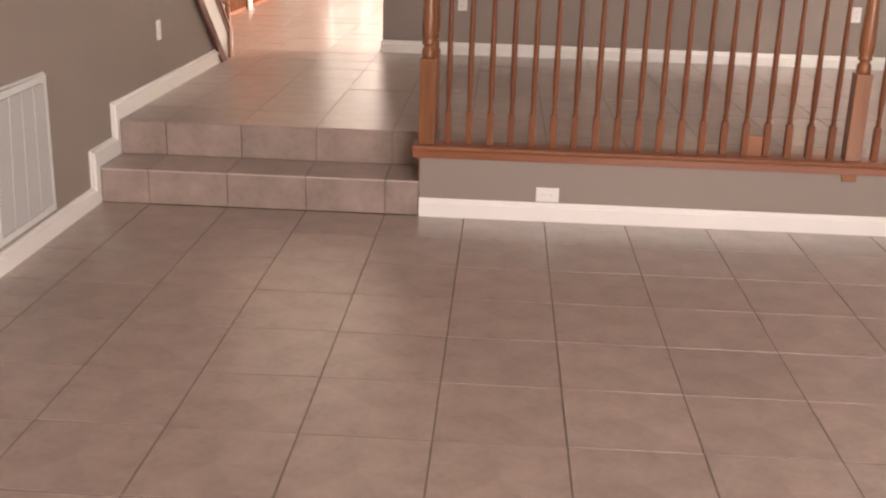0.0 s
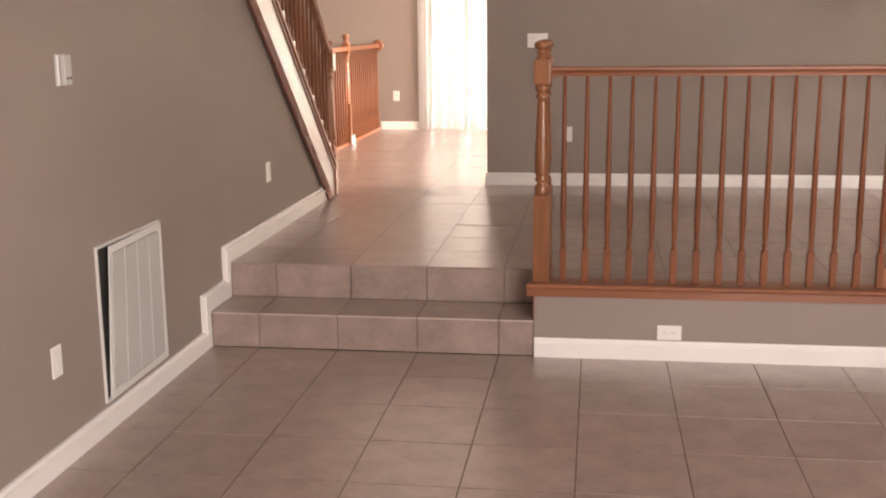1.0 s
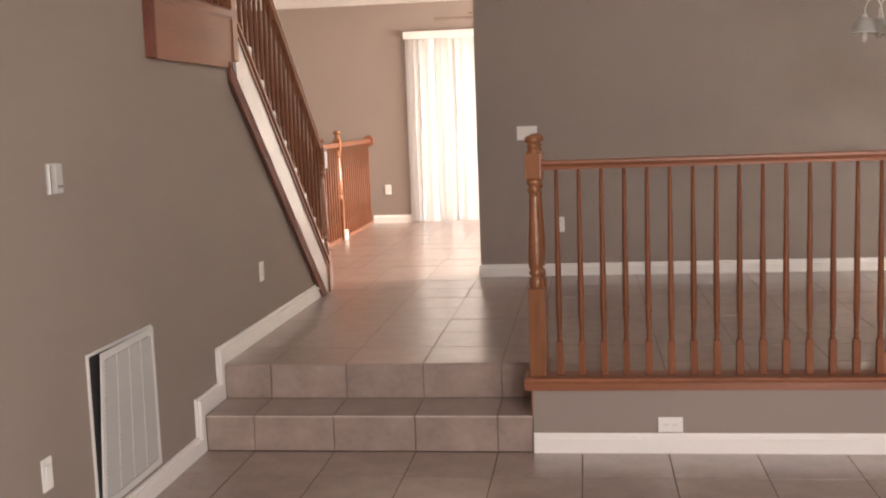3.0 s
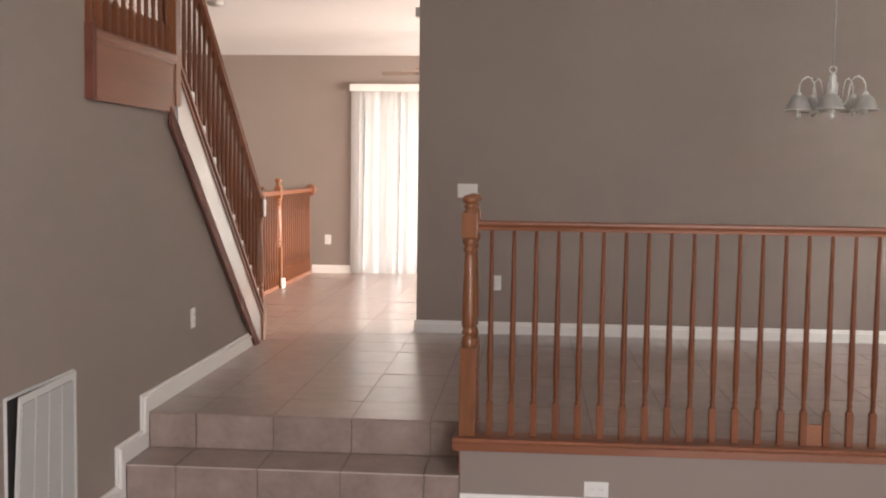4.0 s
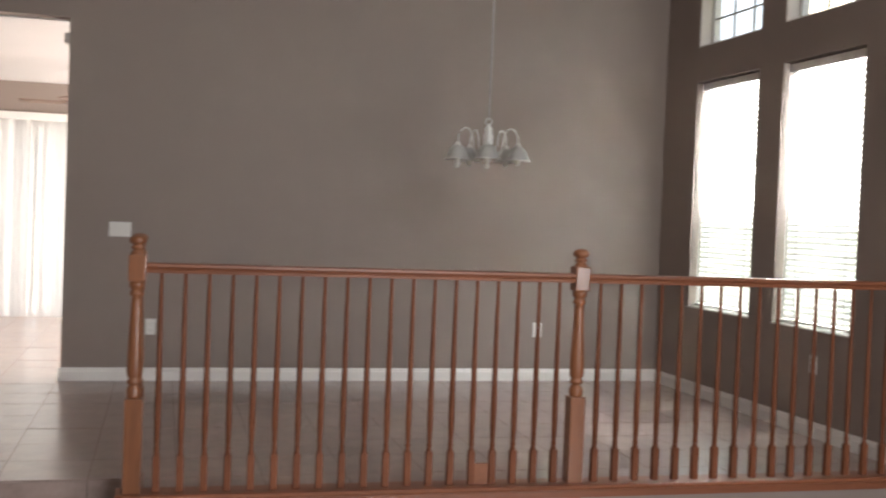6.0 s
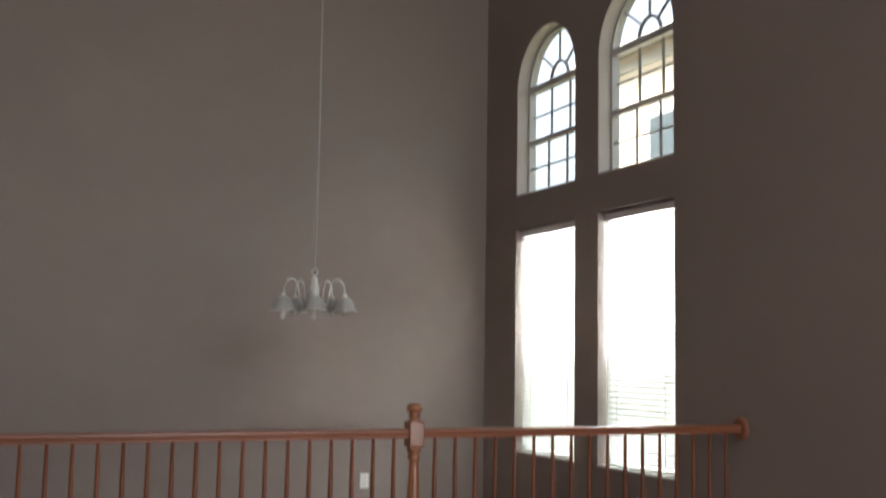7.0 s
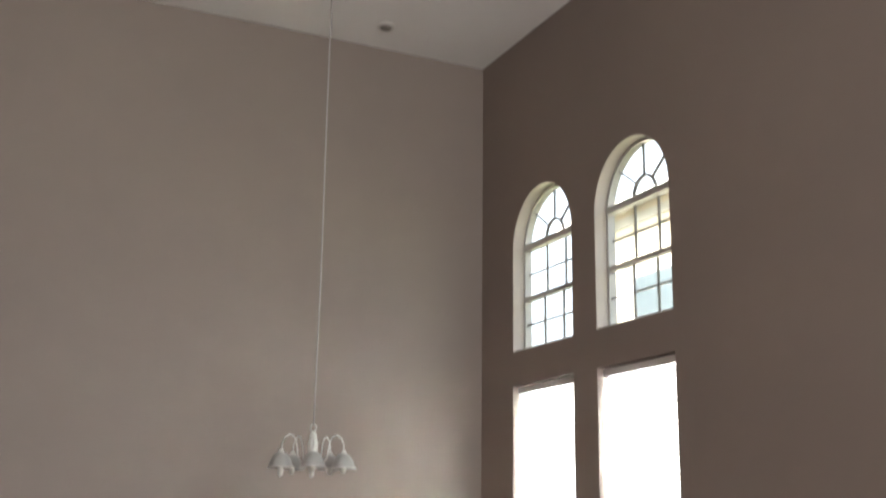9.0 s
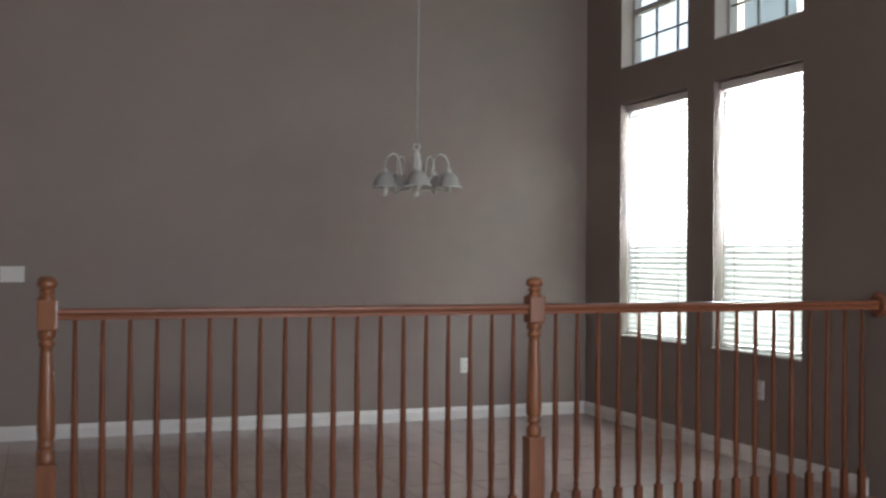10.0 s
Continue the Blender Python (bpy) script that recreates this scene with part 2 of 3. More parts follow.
def window_wall():
    bm = bmesh.new()
    thick = DEEP + 0.035
    cuts = [(YR, -6.95, None), (-6.95, -4.75, 'rear'), (-4.75, WINDOWS[0][0], None)]
    for i, (a, b) in enumerate(WINDOWS):
        cuts.append((a, b, 'arch'))
        cuts.append((b, WINDOWS[i + 1][0] if i + 1 < len(WINDOWS) else YB, None))

    def quad(y0, y1, l0, l1, r0, r1):
        for x in (XR, XR + thick):
            bm.faces.new([bm.verts.new(p) for p in ((x, y0, l0), (x, y1, r0), (x, y1, r1), (x, y0, l1))])

    def reveal(y0, z0, y1, z1):
        bm.faces.new([bm.verts.new(p) for p in ((XR, y0, z0), (XR, y1, z1), (XR + thick, y1, z1), (XR + thick, y0, z0))])

    for a, b, sort in cuts:
        if sort is None:
            quad(a, b, -0.1, ZC, -0.1, ZC)
        elif sort == 'rear':
            quad(a, b, -0.1, 0.95, -0.1, 0.95)
            quad(a, b, 2.55, ZC, 2.55, ZC)
            for p in ((a, 0.95, b, 0.95), (a, 2.55, b, 2.55), (a, 0.95, a, 2.55), (b, 0.95, b, 2.55)):
                reveal(*p)
        else:
            quad(a, b, -0.1, LOW0, -0.1, LOW0)
            quad(a, b, LOW1, ARC0, LOW1, ARC0)
            r, mid = (b - a) / 2, (a + b) / 2
            spring = ARC1 - r
            for p in ((a, LOW0, b, LOW0), (a, LOW1, b, LOW1), (a, LOW0, a, LOW1), (b, LOW0, b, LOW1),
                      (a, ARC0, b, ARC0), (a, ARC0, a, spring), (b, ARC0, b, spring)):
                reveal(*p)
            steps = 32
            pts = [(mid - r * math.cos(math.pi * k / steps), spring + r * math.sin(math.pi * k / steps)) for k in range(steps + 1)]
            for (y0, z0), (y1, z1) in zip(pts, pts[1:]):
                quad(y0, y1, z0, ZC, z1, ZC)
                reveal(y0, z0, y1, z1)
    bmesh.ops.remove_doubles(bm, verts=bm.verts, dist=0.0005)
    return bm


structure("wall_east", window_wall(), WALL, "tall taupe painted wall with two arched and two square windows", "wall")


# both openings are invented, only to pass the two added rear lamps
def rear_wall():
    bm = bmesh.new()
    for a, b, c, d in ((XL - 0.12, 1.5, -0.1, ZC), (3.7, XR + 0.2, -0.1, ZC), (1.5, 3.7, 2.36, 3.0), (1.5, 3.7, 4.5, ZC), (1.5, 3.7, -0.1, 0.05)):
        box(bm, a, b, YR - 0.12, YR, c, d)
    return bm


structure("wall_south", rear_wall(), WALL, "plain taupe painted wall with two unseen openings added for light", "wall")


def far_wall():
    bm = bmesh.new()
    for a, b, c, d in ((XO, -1.77, -1.4, ZF), (0.6, XR + 0.2, -1.4, ZF), (-1.77, 0.6, 2.5, ZF), (-1.77, 0.6, -1.4, ZU)):
        box(bm, a, b, YF, YF + 0.15, c, d)
    return bm


structure("wall_far", far_wall(), WALL, "taupe painted wall round the patio door", "wall")
structure("wall_far_west", B(XO - 0.12, XO, -0.6, YF + 0.15, -1.4, ZC), WALL, "plain taupe painted side wall", "wall")


# the gap in this wall is made up, to let the added lamp in
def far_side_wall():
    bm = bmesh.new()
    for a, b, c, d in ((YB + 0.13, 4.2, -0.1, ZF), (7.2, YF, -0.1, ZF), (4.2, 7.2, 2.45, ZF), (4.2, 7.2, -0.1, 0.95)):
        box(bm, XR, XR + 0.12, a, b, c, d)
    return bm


structure("wall_far_east", far_side_wall(), WALL, "plain taupe painted side wall with an unseen opening added for light", "wall")
structure("wall_stair", prism(bmesh.new(), [(-0.6, -0.1), (YB, -0.1), (YB, ZC), (-0.6, ZC)], 'x', XS - 0.1, XS), WALL,
          "plain taupe painted wall behind the stair", "wall")
structure("wall_landing", B(XS, XL - 0.12, -0.56, -0.44, -0.1, ZC), WALL, "plain taupe painted wall at the stair landing", "wall")
structure("ceiling_high", B(XO - 0.12, XR + 0.22, YR - 0.12, YB + 0.13, ZC, ZC + 0.12), CEIL, "smooth white high ceiling", "ceiling")
structure("ceiling_low", B(XO - 0.12, XR + 0.2, YB + 0.131, YF + 0.15, ZF, ZF + 0.12), CEIL, "smooth white ceiling of the room behind", "ceiling")
structure("wall_half", B(0.0, XR, 0.0, 0.115, -0.1, 0.311), WALL, "low taupe painted half wall under the railing", "wall")

# ---- floors: grout beds; their tiles stand at the end ----
floor_low = structure("floor_lower", B(XL, XR, YR, 0.002, -0.12, -0.0018), GROUT, "lower floor of square taupe ceramic tiles", "floor")


def upper_bed():
    bm = bmesh.new()
    box(bm, XL, 0.0, TREAD + 0.012, YF, ZU - 0.14, ZU - 0.0013)
    box(bm, 0.0, XR, 0.115, YF, ZU - 0.14, ZU - 0.0013)
    box(bm, -2.33, XL, 2.60, YF, ZU - 0.14, ZU - 0.0013)
    return bm


floor_up = structure("floor_upper", upper_bed(), GROUT_UP, "raised floor of square taupe ceramic tiles", "floor")
structure("floor_stairwell", B(XO, -2.33, -0.6, YF, -1.4, -1.3), CARPETSTEP, "floor of the lower stairwell behind the guard rail", "floor")
structure("wall_stairwell", B(-2.33, -2.31, 2.60, YF, -1.3, ZU - 0.141), WALL, "taupe side of the lower stairwell", "wall")


# ---- baseboards ----
def board(name, outline, axis, a, b, label="white moulded baseboard"):
    ob = structure(name, prism(bmesh.new(), outline, axis, a, b), TRIM, label, "baseboard")
    return ob


def board_profile(face, out, z0, h=0.095):
    """Moulded section: a flat board with a stepped cap."""
    s = 1 if out > 0 else -1
    t = abs(out)
    return [(face, z0), (face + s * t, z0), (face + s * t, z0 + h * 0.72), (face + s * t * 0.72, z0 + h * 0.78),
            (face + s * t * 0.66, z0 + h * 0.9), (face + s * t * 0.35, z0 + h), (face, z0 + h)]


skirt = [(YR, 0.0), (0.0, 0.0), (0.0, RISER), (TREAD, RISER), (TREAD, ZU), (2.52, ZU), (2.39, 0.465), (0.228, 0.465),
         (0.228, 0.288), (-0.108, 0.288), (-0.108, 0.1), (YR, 0.1)]
board("baseboard_west", skirt, 'x', XL, XL + 0.013, "white baseboard stepping up along the tiled steps")
lip = [(YR, 0.084), (-0.092, 0.084), (-0.092, 0.274), (0.242, 0.274), (0.242, 0.449), (2.41, 0.449), (2.43, 0.428), (0.261, 0.428),
       (0.261, 0.253), (-0.073, 0.253), (-0.073, 0.063), (YR, 0.063)]
board("baseboard_west_bead", lip, 'x', XL + 0.0131, XL + 0.027, "bead of the white stepped baseboard")


def board_along_y(name, face, out, z0, y0, y1):
    prof = board_profile(face, out, z0)
    bm = bmesh.new()
    prism(bm, prof, 'y', y0, y1)
    return structure(name, bm, TRIM, "white moulded baseboard", "baseboard")


def board_along_x(name, face, out, z0, x0, x1):
    prof = board_profile(face, out, z0)
    return structure(name, prism(bmesh.new(), prof, 'x', x0, x1), TRIM, "white moulded baseboard", "baseboard")


board_along_x("baseboard_half", 0.0, -0.015, 0.0, 0.0, XR)
board_along_x("baseboard_north", YB, -0.015, ZU, XW - 0.014, XR)
board_along_y("baseboard_north_end", XW, -0.014, ZU, YB, YB + 0.13)
board_along_y("baseboard_east", XR, -0.015, ZU, 0.12, YB - 0.016)
board_along_y("baseboard_east_lower", XR, -0.015, 0.0, YR, -0.016)
board_along_x("baseboard_far", YF, -0.015, ZU, -2.27, -1.80)


# ---- windows ----
def grid_bar(bm, y0, z0, y1, z1, x, w=0.0115, d=0.016):
    """A straight glazing bar in the window's plane."""
    a, b = Vector((x, y0, z0)), Vector((x, y1, z1))
    along = (b - a).normalized()
    side = Vector((0, -along.z, along.y)) * w / 2
    depth = Vector((d / 2, 0, 0))
    vs = [bm.verts.new(p + s * side + q * depth) for p in (a, b) for s, q in ((-1, -1), (1, -1), (1, 1), (-1, 1))]
    for k in range(4):
        bm.faces.new((vs[k], vs[(k + 1) % 4], vs[4 + (k + 1) % 4], vs[4 + k]))
    bm.faces.new(vs[:4][::-1])
    bm.faces.new(vs[4:])


def arc_band(bm, mid, spring, r0, r1, x0, x1, steps=28):
    ring = []
    for k in range(steps + 1):
        a = math.pi * k / steps
        c, s = math.cos(a), math.sin(a)
        ring.append([bm.verts.new((x, mid + r * c, spring + r * s)) for r, x in ((r0, x0), (r1, x0), (r1, x1), (r0, x1))])
    for p, q in zip(ring, ring[1:]):
        for k in range(4):
            bm.faces.new((p[k], p[(k + 1) % 4], q[(k + 1) % 4], q[k]))
    bm.faces.new(ring[0])
    bm.faces.new(ring[-1][::-1])


def arched_window(name, a, b):
    xg = XR + DEEP
    mid, r = (a + b) / 2, (b - a) / 2
    spring = ARC1 - r
    win = thing(name, (0, 0, 0), "white arched sash window with a fanlight over square panes", "window", kind="structure")
    bm = bmesh.new()
    box(bm, xg - 0.03, xg + 0.03, a, a + 0.024, ARC0, spring)
    box(bm, xg - 0.03, xg + 0.03, b - 0.024, b, ARC0, spring)
    box(bm, xg - 0.03, xg + 0.03, a + 0.0245, b - 0.0245, ARC0, ARC0 + 0.03)
    arc_band(bm, mid, spring + 0.0005, r - 0.024, r, xg - 0.03, xg + 0.03)
    part("window_frame", bm, FRAMEM, win)
    # thin lining, paler than the wall, laid over the taupe reveals
    bm = bmesh.new()
    box(bm, XR + 0.002, xg - 0.031, a + 0.001, a + 0.005, ARC0 + 0.0085, spring)
    box(bm, XR + 0.002, xg - 0.031, b - 0.005, b - 0.001, ARC0 + 0.0085, spring)
    arc_band(bm, mid, spring + 0.0005, r - 0.005, r - 0.001, XR + 0.002, xg - 0.031)
    part("reveal_lining", bm, REVEAL, win)
    part("transom", B(xg - 0.035, xg + 0.03, a + 0.0245, b - 0.0245, spring + 0.002, spring + 0.052), FRAMEM, win)
    z0, z1 = ARC0 + 0.031, spring + 0.001
    meet = (z0 + z1) / 2
    part("meeting_rail", B(xg - 0.03, xg + 0.015, a + 0.0245, b - 0.0245, meet - 0.018, meet + 0.018), FRAMEM, win)
    for lo, hi, dx in ((z0, meet - 0.019, -0.012), (meet + 0.019, z1, 0.012)):
        for k in (1, 2):
            y = a + 0.03 + (b - a - 0.06) * k / 3
            bm = bmesh.new()
            grid_bar(bm, y, lo, y, hi, xg + dx)
            part("muntin", bm, MUNTIN, win)
        bm = bmesh.new()
        grid_bar(bm, a + 0.0245, (lo + hi) / 2, b - 0.0245, (lo + hi) / 2, xg + dx + 0.002)
        part("muntin", bm, MUNTIN, win)
    for deg in (45, 90, 135):
        c, s = math.cos(radians(deg)), math.sin(radians(deg))
        bm = bmesh.new()
        grid_bar(bm, mid + 0.135 * c, spring + 0.053 + 0.135 * s, mid + (r - 0.03) * c, spring + (r - 0.03) * s, xg)
        part("fan_muntin", bm, MUNTIN, win)
    bm = bmesh.new()
    arc_band(bm, mid, spring + 0.053, 0.118, 0.136, xg - 0.009, xg + 0.009, 16)
    part("fan_muntin", bm, MUNTIN, win)
    bm = bmesh.new()
    outline = [(a + 0.02, ARC0 + 0.02), (b - 0.02, ARC0 + 0.02)] + [
        (mid + (r - 0.02) * math.cos(math.pi * k / 24), spring + (r - 0.02) * math.sin(math.pi * k / 24)) for k in range(25)]
    prism(bm, outline, 'x', xg + 0.022, xg + 0.025)
    part("pane", bm, GLASS, win).visible_shadow = False
    part("window_sill", B(XR + 0.001, xg - 0.031, a + 0.001, b - 0.001, ARC0 + 0.001, ARC0 + 0.008), TRIM, win)


def blind_window(name, a, b):
    xg = XR + DEEP
    win = thing(name, (0, 0, 0), "white square window behind lowered blinds", "window", kind="structure")
    bm = bmesh.new()
    box(bm, xg - 0.02, xg + 0.03, a, a + 0.04, LOW0, LOW1)
    box(bm, xg - 0.02, xg + 0.03, b - 0.04, b, LOW0, LOW1)
    box(bm, xg - 0.02, xg + 0.03, a + 0.041, b - 0.041, LOW0, LOW0 + 0.04)
    box(bm, xg - 0.02, xg + 0.03, a + 0.041, b - 0.041, LOW1 - 0.04, LOW1)
    part("window_frame", bm, FRAMEM, win)
    part("pane", B(xg + 0.005, xg + 0.008, a + 0.035, b - 0.035, LOW0 + 0.035, LOW1 - 0.035), GLASS, win).visible_shadow = False
    part("window_sill", B(XR - 0.012, xg - 0.021, a + 0.001, b - 0.001, LOW0 + 0.001, LOW0 + 0.012, bevel=0.003), TRIM, win)


for i, (a, b) in enumerate(WINDOWS):
    arched_window("window_%d" % (i + 1), a, b)
    blind_window("window_%d" % (i + 3), a, b)


# ---- horizontal blinds ----
def slat_mesh(length):
    bm = bmesh.new()
    n, w, t = 4, 0.05, 0.0022
    tilt = radians(69)
    rows = []
    for k in range(n + 1):
        u = (k / n - 0.5) * w
        bow = 0.004 * (1 - (2 * k / n - 1) ** 2)
        x, z = u * math.cos(tilt) - bow * math.sin(tilt), u * math.sin(tilt) + bow * math.cos(tilt)
        rows.append([bm.verts.new((x + dx, y, z)) for y in (-length / 2, length / 2) for dx in (-t / 2, t / 2)])
    for p, q in zip(rows, rows[1:]):
        for i, j in ((0, 2), (1, 3)):
            bm.faces.new((p[i], p[j], q[j], q[i])).smooth = True
    return mesh_of("slat", bm, BLIND)


def blinds(a, b):
    at = thing("window_blind", (XR + 0.07, (a + b) / 2, LOW0 + 0.02), "lowered white horizontal blind glowing with daylight", "blind", "blinds of the window wall")
    w = b - a - 0.03
    h = LOW1 - LOW0 - 0.03
    part("headrail", B(-0.03, 0.03, -w / 2, w / 2, h - 0.05, h, bevel=0.004), TRIM, at)
    me = slat_mesh(w)
    n = 43
    for k in range(n):
        piece("slat", me, at, (0, 0, 0.05 + (h - 0.125) * k / (n - 1)))
    part("bottom_rail", B(-0.022, 0.022, -w / 2, w / 2, 0.0, 0.018, bevel=0.004), TRIM, at)
    for y in (-w * 0.32, w * 0.32):
        part("lift_cord", tube(bmesh.new(), [(-0.024, y, 0.01), (-0.024, y, h - 0.04)], 0.0012, 5), CORD, at)


for a, b in WINDOWS:
    blinds(a, b)


# ---- wooden railings ----
POST0 = 0.364          # top of the oak cap


def baluster_mesh(h):
    """Square foot, turned ring and a long taper."""
    bm = bmesh.new()
    foot = 0.165 * h
    s = 0.0160
    box(bm, -s, s, -s, s, 0, foot, bevel=0.0035)
    lathe(bm, [(0.0150, foot - 0.004), (0.0118, foot + 0.012), (0.0095, foot + 0.022), (0.0140, foot + 0.030), (0.0098, foot + 0.040),
               (0.0112, foot + 0.055), (0.0143, foot + 0.14), (0.0145, foot + 0.23), (0.0112, h * 0.72), (0.0082, h)], 10)
    return mesh_of("baluster", bm, OAK)


def newel(parent, at, base, square_top, block0, block1, top, half=0.038, mat=None):
    """A turned newel: square foot, vase, block and a button finial; heights from the parent's base."""
    mat = mat or OAK_POST
    x, y = at
    part("newel", box(bmesh.new(), x - half, x + half, y - half, y + half, base, square_top, bevel=0.003), mat, parent)
    bm = bmesh.new()
    g, d = square_top, block0 - square_top
    k = d / 0.515
    prof = [(0.031, -0.003), (0.033, 0.012), (0.034, 0.030), (0.030, 0.046), (0.022, 0.056), (0.022, 0.060), (0.032, 0.066), (0.032, 0.078), (0.025, 0.086),
            (0.033, 0.100), (0.0355, 0.130), (0.035, 0.170), (0.031, 0.260), (0.027, 0.350), (0.0235, 0.430), (0.022, 0.448), (0.031, 0.456), (0.031, 0.468),
            (0.025, 0.474), (0.025, 0.482), (0.034, 0.492), (0.035, 0.506), (0.031, 0.518)]
    lathe(bm, [(r, g + z * k) for r, z in prof], 18, (x, y, 0))
    part("turned_shaft", bm, mat, parent)
    bm = bmesh.new()
    box(bm, x - half, x + half, y - half, y + half, block0, block1, bevel=0.007)
    part("block", bm, mat, parent)
    f = top - block1
    bm = bmesh.new()
    prof = [(0.031, -0.03), (0.032, 0.06), (0.024, 0.16), (0.020, 0.24), (0.030, 0.30), (0.031, 0.38), (0.022, 0.44), (0.024, 0.50),
            (0.036, 0.58), (0.040, 0.70), (0.037, 0.84), (0.026, 0.95), (0.010, 1.0)]
    lathe(bm, [(r, block1 + f * z) for r, z in prof], 18, (x, y, 0))
    part("finial", bm, mat, parent)


RAIL_SECTION = [(-0.024, 0.0), (0.024, 0.0), (0.026, 0.012), (0.021, 0.018), (0.029, 0.028), (0.026, 0.040), (0.012, 0.045), (-0.012, 0.045),
                (-0.026, 0.040), (-0.029, 0.028), (-0.021, 0.018), (-0.026, 0.012)]

N1X, N2X, NY = 0.028, 2.103, 0.05
railing = thing("stair_railing", (0, 0, POST0), "honey oak railing with turned balusters on the half wall", "railing")
cap = bmesh.new()
prism(cap, [(-0.032, -0.012), (-0.026, -0.003), (-0.012, 0.0), (0.127, 0.0), (0.141, -0.003), (0.147, -0.012), (0.143, -0.021), (0.13, -0.026), (0.128, -0.062),
            (-0.013, -0.062), (-0.015, -0.026), (-0.028, -0.021)], 'x', -0.036, XR)
part("cap_rail", cap, OAK_RAIL, railing)
H0 = 1.338 - POST0
bal = baluster_mesh(H0)
PITCH = (N2X - N1X) / 20
for k in range(1, 20):
    piece("baluster", bal, railing, (N1X + PITCH * k, NY, 0), 0.0)
RPITCH = (XR - N2X) / 18
for k in range(1, 18):
    piece("baluster", bal, railing, (N2X + RPITCH * k, NY, 0), 0.0)
for x in (N1X, N2X):
    newel(railing, (x, NY), 0.0, 0.783 - POST0, 1.298 - POST0, 1.418 - POST0, 1.503 - POST0)
rail = bmesh.new()
prism(rail, [(NY + u, H0 + v) for u, v in RAIL_SECTION], 'x', N1X + 0.038, N2X - 0.038)
part("handrail", rail, OAK_RAIL, railing)
rail = bmesh.new()
prism(rail, [(NY + u, H0 + v) for u, v in RAIL_SECTION], 'x', N2X + 0.038, XR - 0.018)
part("handrail", rail, OAK_RAIL, railing)
# short return at the free end
YN = 0.365
newel(railing, (N1X, YN), 0.002, 0.783 - POST0, 1.298 - POST0, 1.418 - POST0, 1.503 - POST0)
rail = bmesh.new()
prism(rail, [(N1X + u, H0 + v) for u, v in RAIL_SECTION], 'y', NY + 0.038, YN - 0.038)
part("handrail", rail, OAK_SIDE, railing)
part("return_cap", B(0.002, 0.078, 0.148, YN + 0.055, -0.003, 0.002, bevel=0.001), OAK_SIDE, railing)
ros = bmesh.new()
lathe(ros, [(0.066, 0.0), (0.066, 0.010), (0.058, 0.014), (0.052, 0.022)], 24)
bmesh.ops.rotate(ros, verts=ros.verts, matrix=Matrix.Rotation(radians(-90), 3, 'Y'))
bmesh.ops.translate(ros, verts=ros.verts, vec=(XR, NY, H0 + 0.022))
part("rosette", ros, OAK_SIDE, railing)
part("end_skirt", B(-0.008, -0.0005, 0.002, 0.112, 0.185 - POST0, -0.0625, bevel=0.002), OAK_SIDE, railing)
part("newel_foot", B(N2X - 0.048, N2X + 0.022, -0.014, -0.002, 0.268 - POST0, -0.0625, bevel=0.002), OAK_PATCH, railing, "short orange oak block under the cap")
part("filler_block", B(1.588, 1.668, NY - 0.012, NY + 0.012, 0.0, 0.10, bevel=0.002), OAK_PATCH, railing, "orange oak offcut wedged between two balusters")

# guard rail in the room behind
GX = -2.288
guard = thing("guard_railing", (GX, YF, ZU), "honey oak guard railing with turned balusters at the lower stairwell", "railing")
gb = baluster_mesh(0.935)
for k in range(1, 32):
    y = -0.104 * k
    if abs(y + 1.69) > 0.06:
        piece("baluster", gb, guard, (0, y, 0.03))
sh = bmesh.new()
prism(sh, [(-0.022, 0.0), (0.022, 0.0), (0.022, 0.024), (0.017, 0.03), (-0.017, 0.03), (-0.022, 0.024)], 'y', -3.3, 0.0)
part("shoe_rail", sh, OAK_SIDE, guard)
rail = bmesh.new()
prism(rail, [(u, 0.965 + v) for u, v in RAIL_SECTION], 'y', -1.65, -0.02)
part("handrail", rail, OAK_SIDE, guard)
rail = bmesh.new()
prism(rail, [(u, 0.965 + v) for u, v in RAIL_SECTION], 'y', -3.3, -1.73)
part("handrail", rail, OAK_SIDE, guard)
newel(guard, (0, -1.69), 0.0, 0.42, 0.93, 1.05, 1.14)
ros = bmesh.new()
lathe(ros, [(0.066, 0.0), (0.066, 0.010), (0.058, 0.014), (0.052, 0.022)], 24)
bmesh.ops.rotate(ros, verts=ros.verts, matrix=Matrix.Rotation(radians(90), 3, 'X'))
bmesh.ops.translate(ros, verts=ros.verts, vec=(0, 0, 0.987))
part("rosette", ros, OAK_SIDE, guard)
part("newel_shoe", B(0.040, 0.062, -1.75, -1.63, 0.0, 0.1, bevel=0.004), TRIM, guard, "white painted block at the newel's foot")

# ---- stair ----
SY0, SY1 = 0.735, 2.71            # top and foot of the flight
LZ = 2.205                       # landing
stair = thing("staircase", (XL, SY1, ZU), "closed-string stair with glossy white stringer, oak rail and landing", "staircase")


def edge_low(y):
    return 1.894 + (y - 0.689) * (0.352 - 1.894) / (2.563 - 0.689)


def edge_top(y):
    return 2.125 + (y - 0.879) * (0.56 - 2.125) / (2.728 - 0.879)


def rel(pts):
    return [(y - SY1, z - ZU) for y, z in pts]


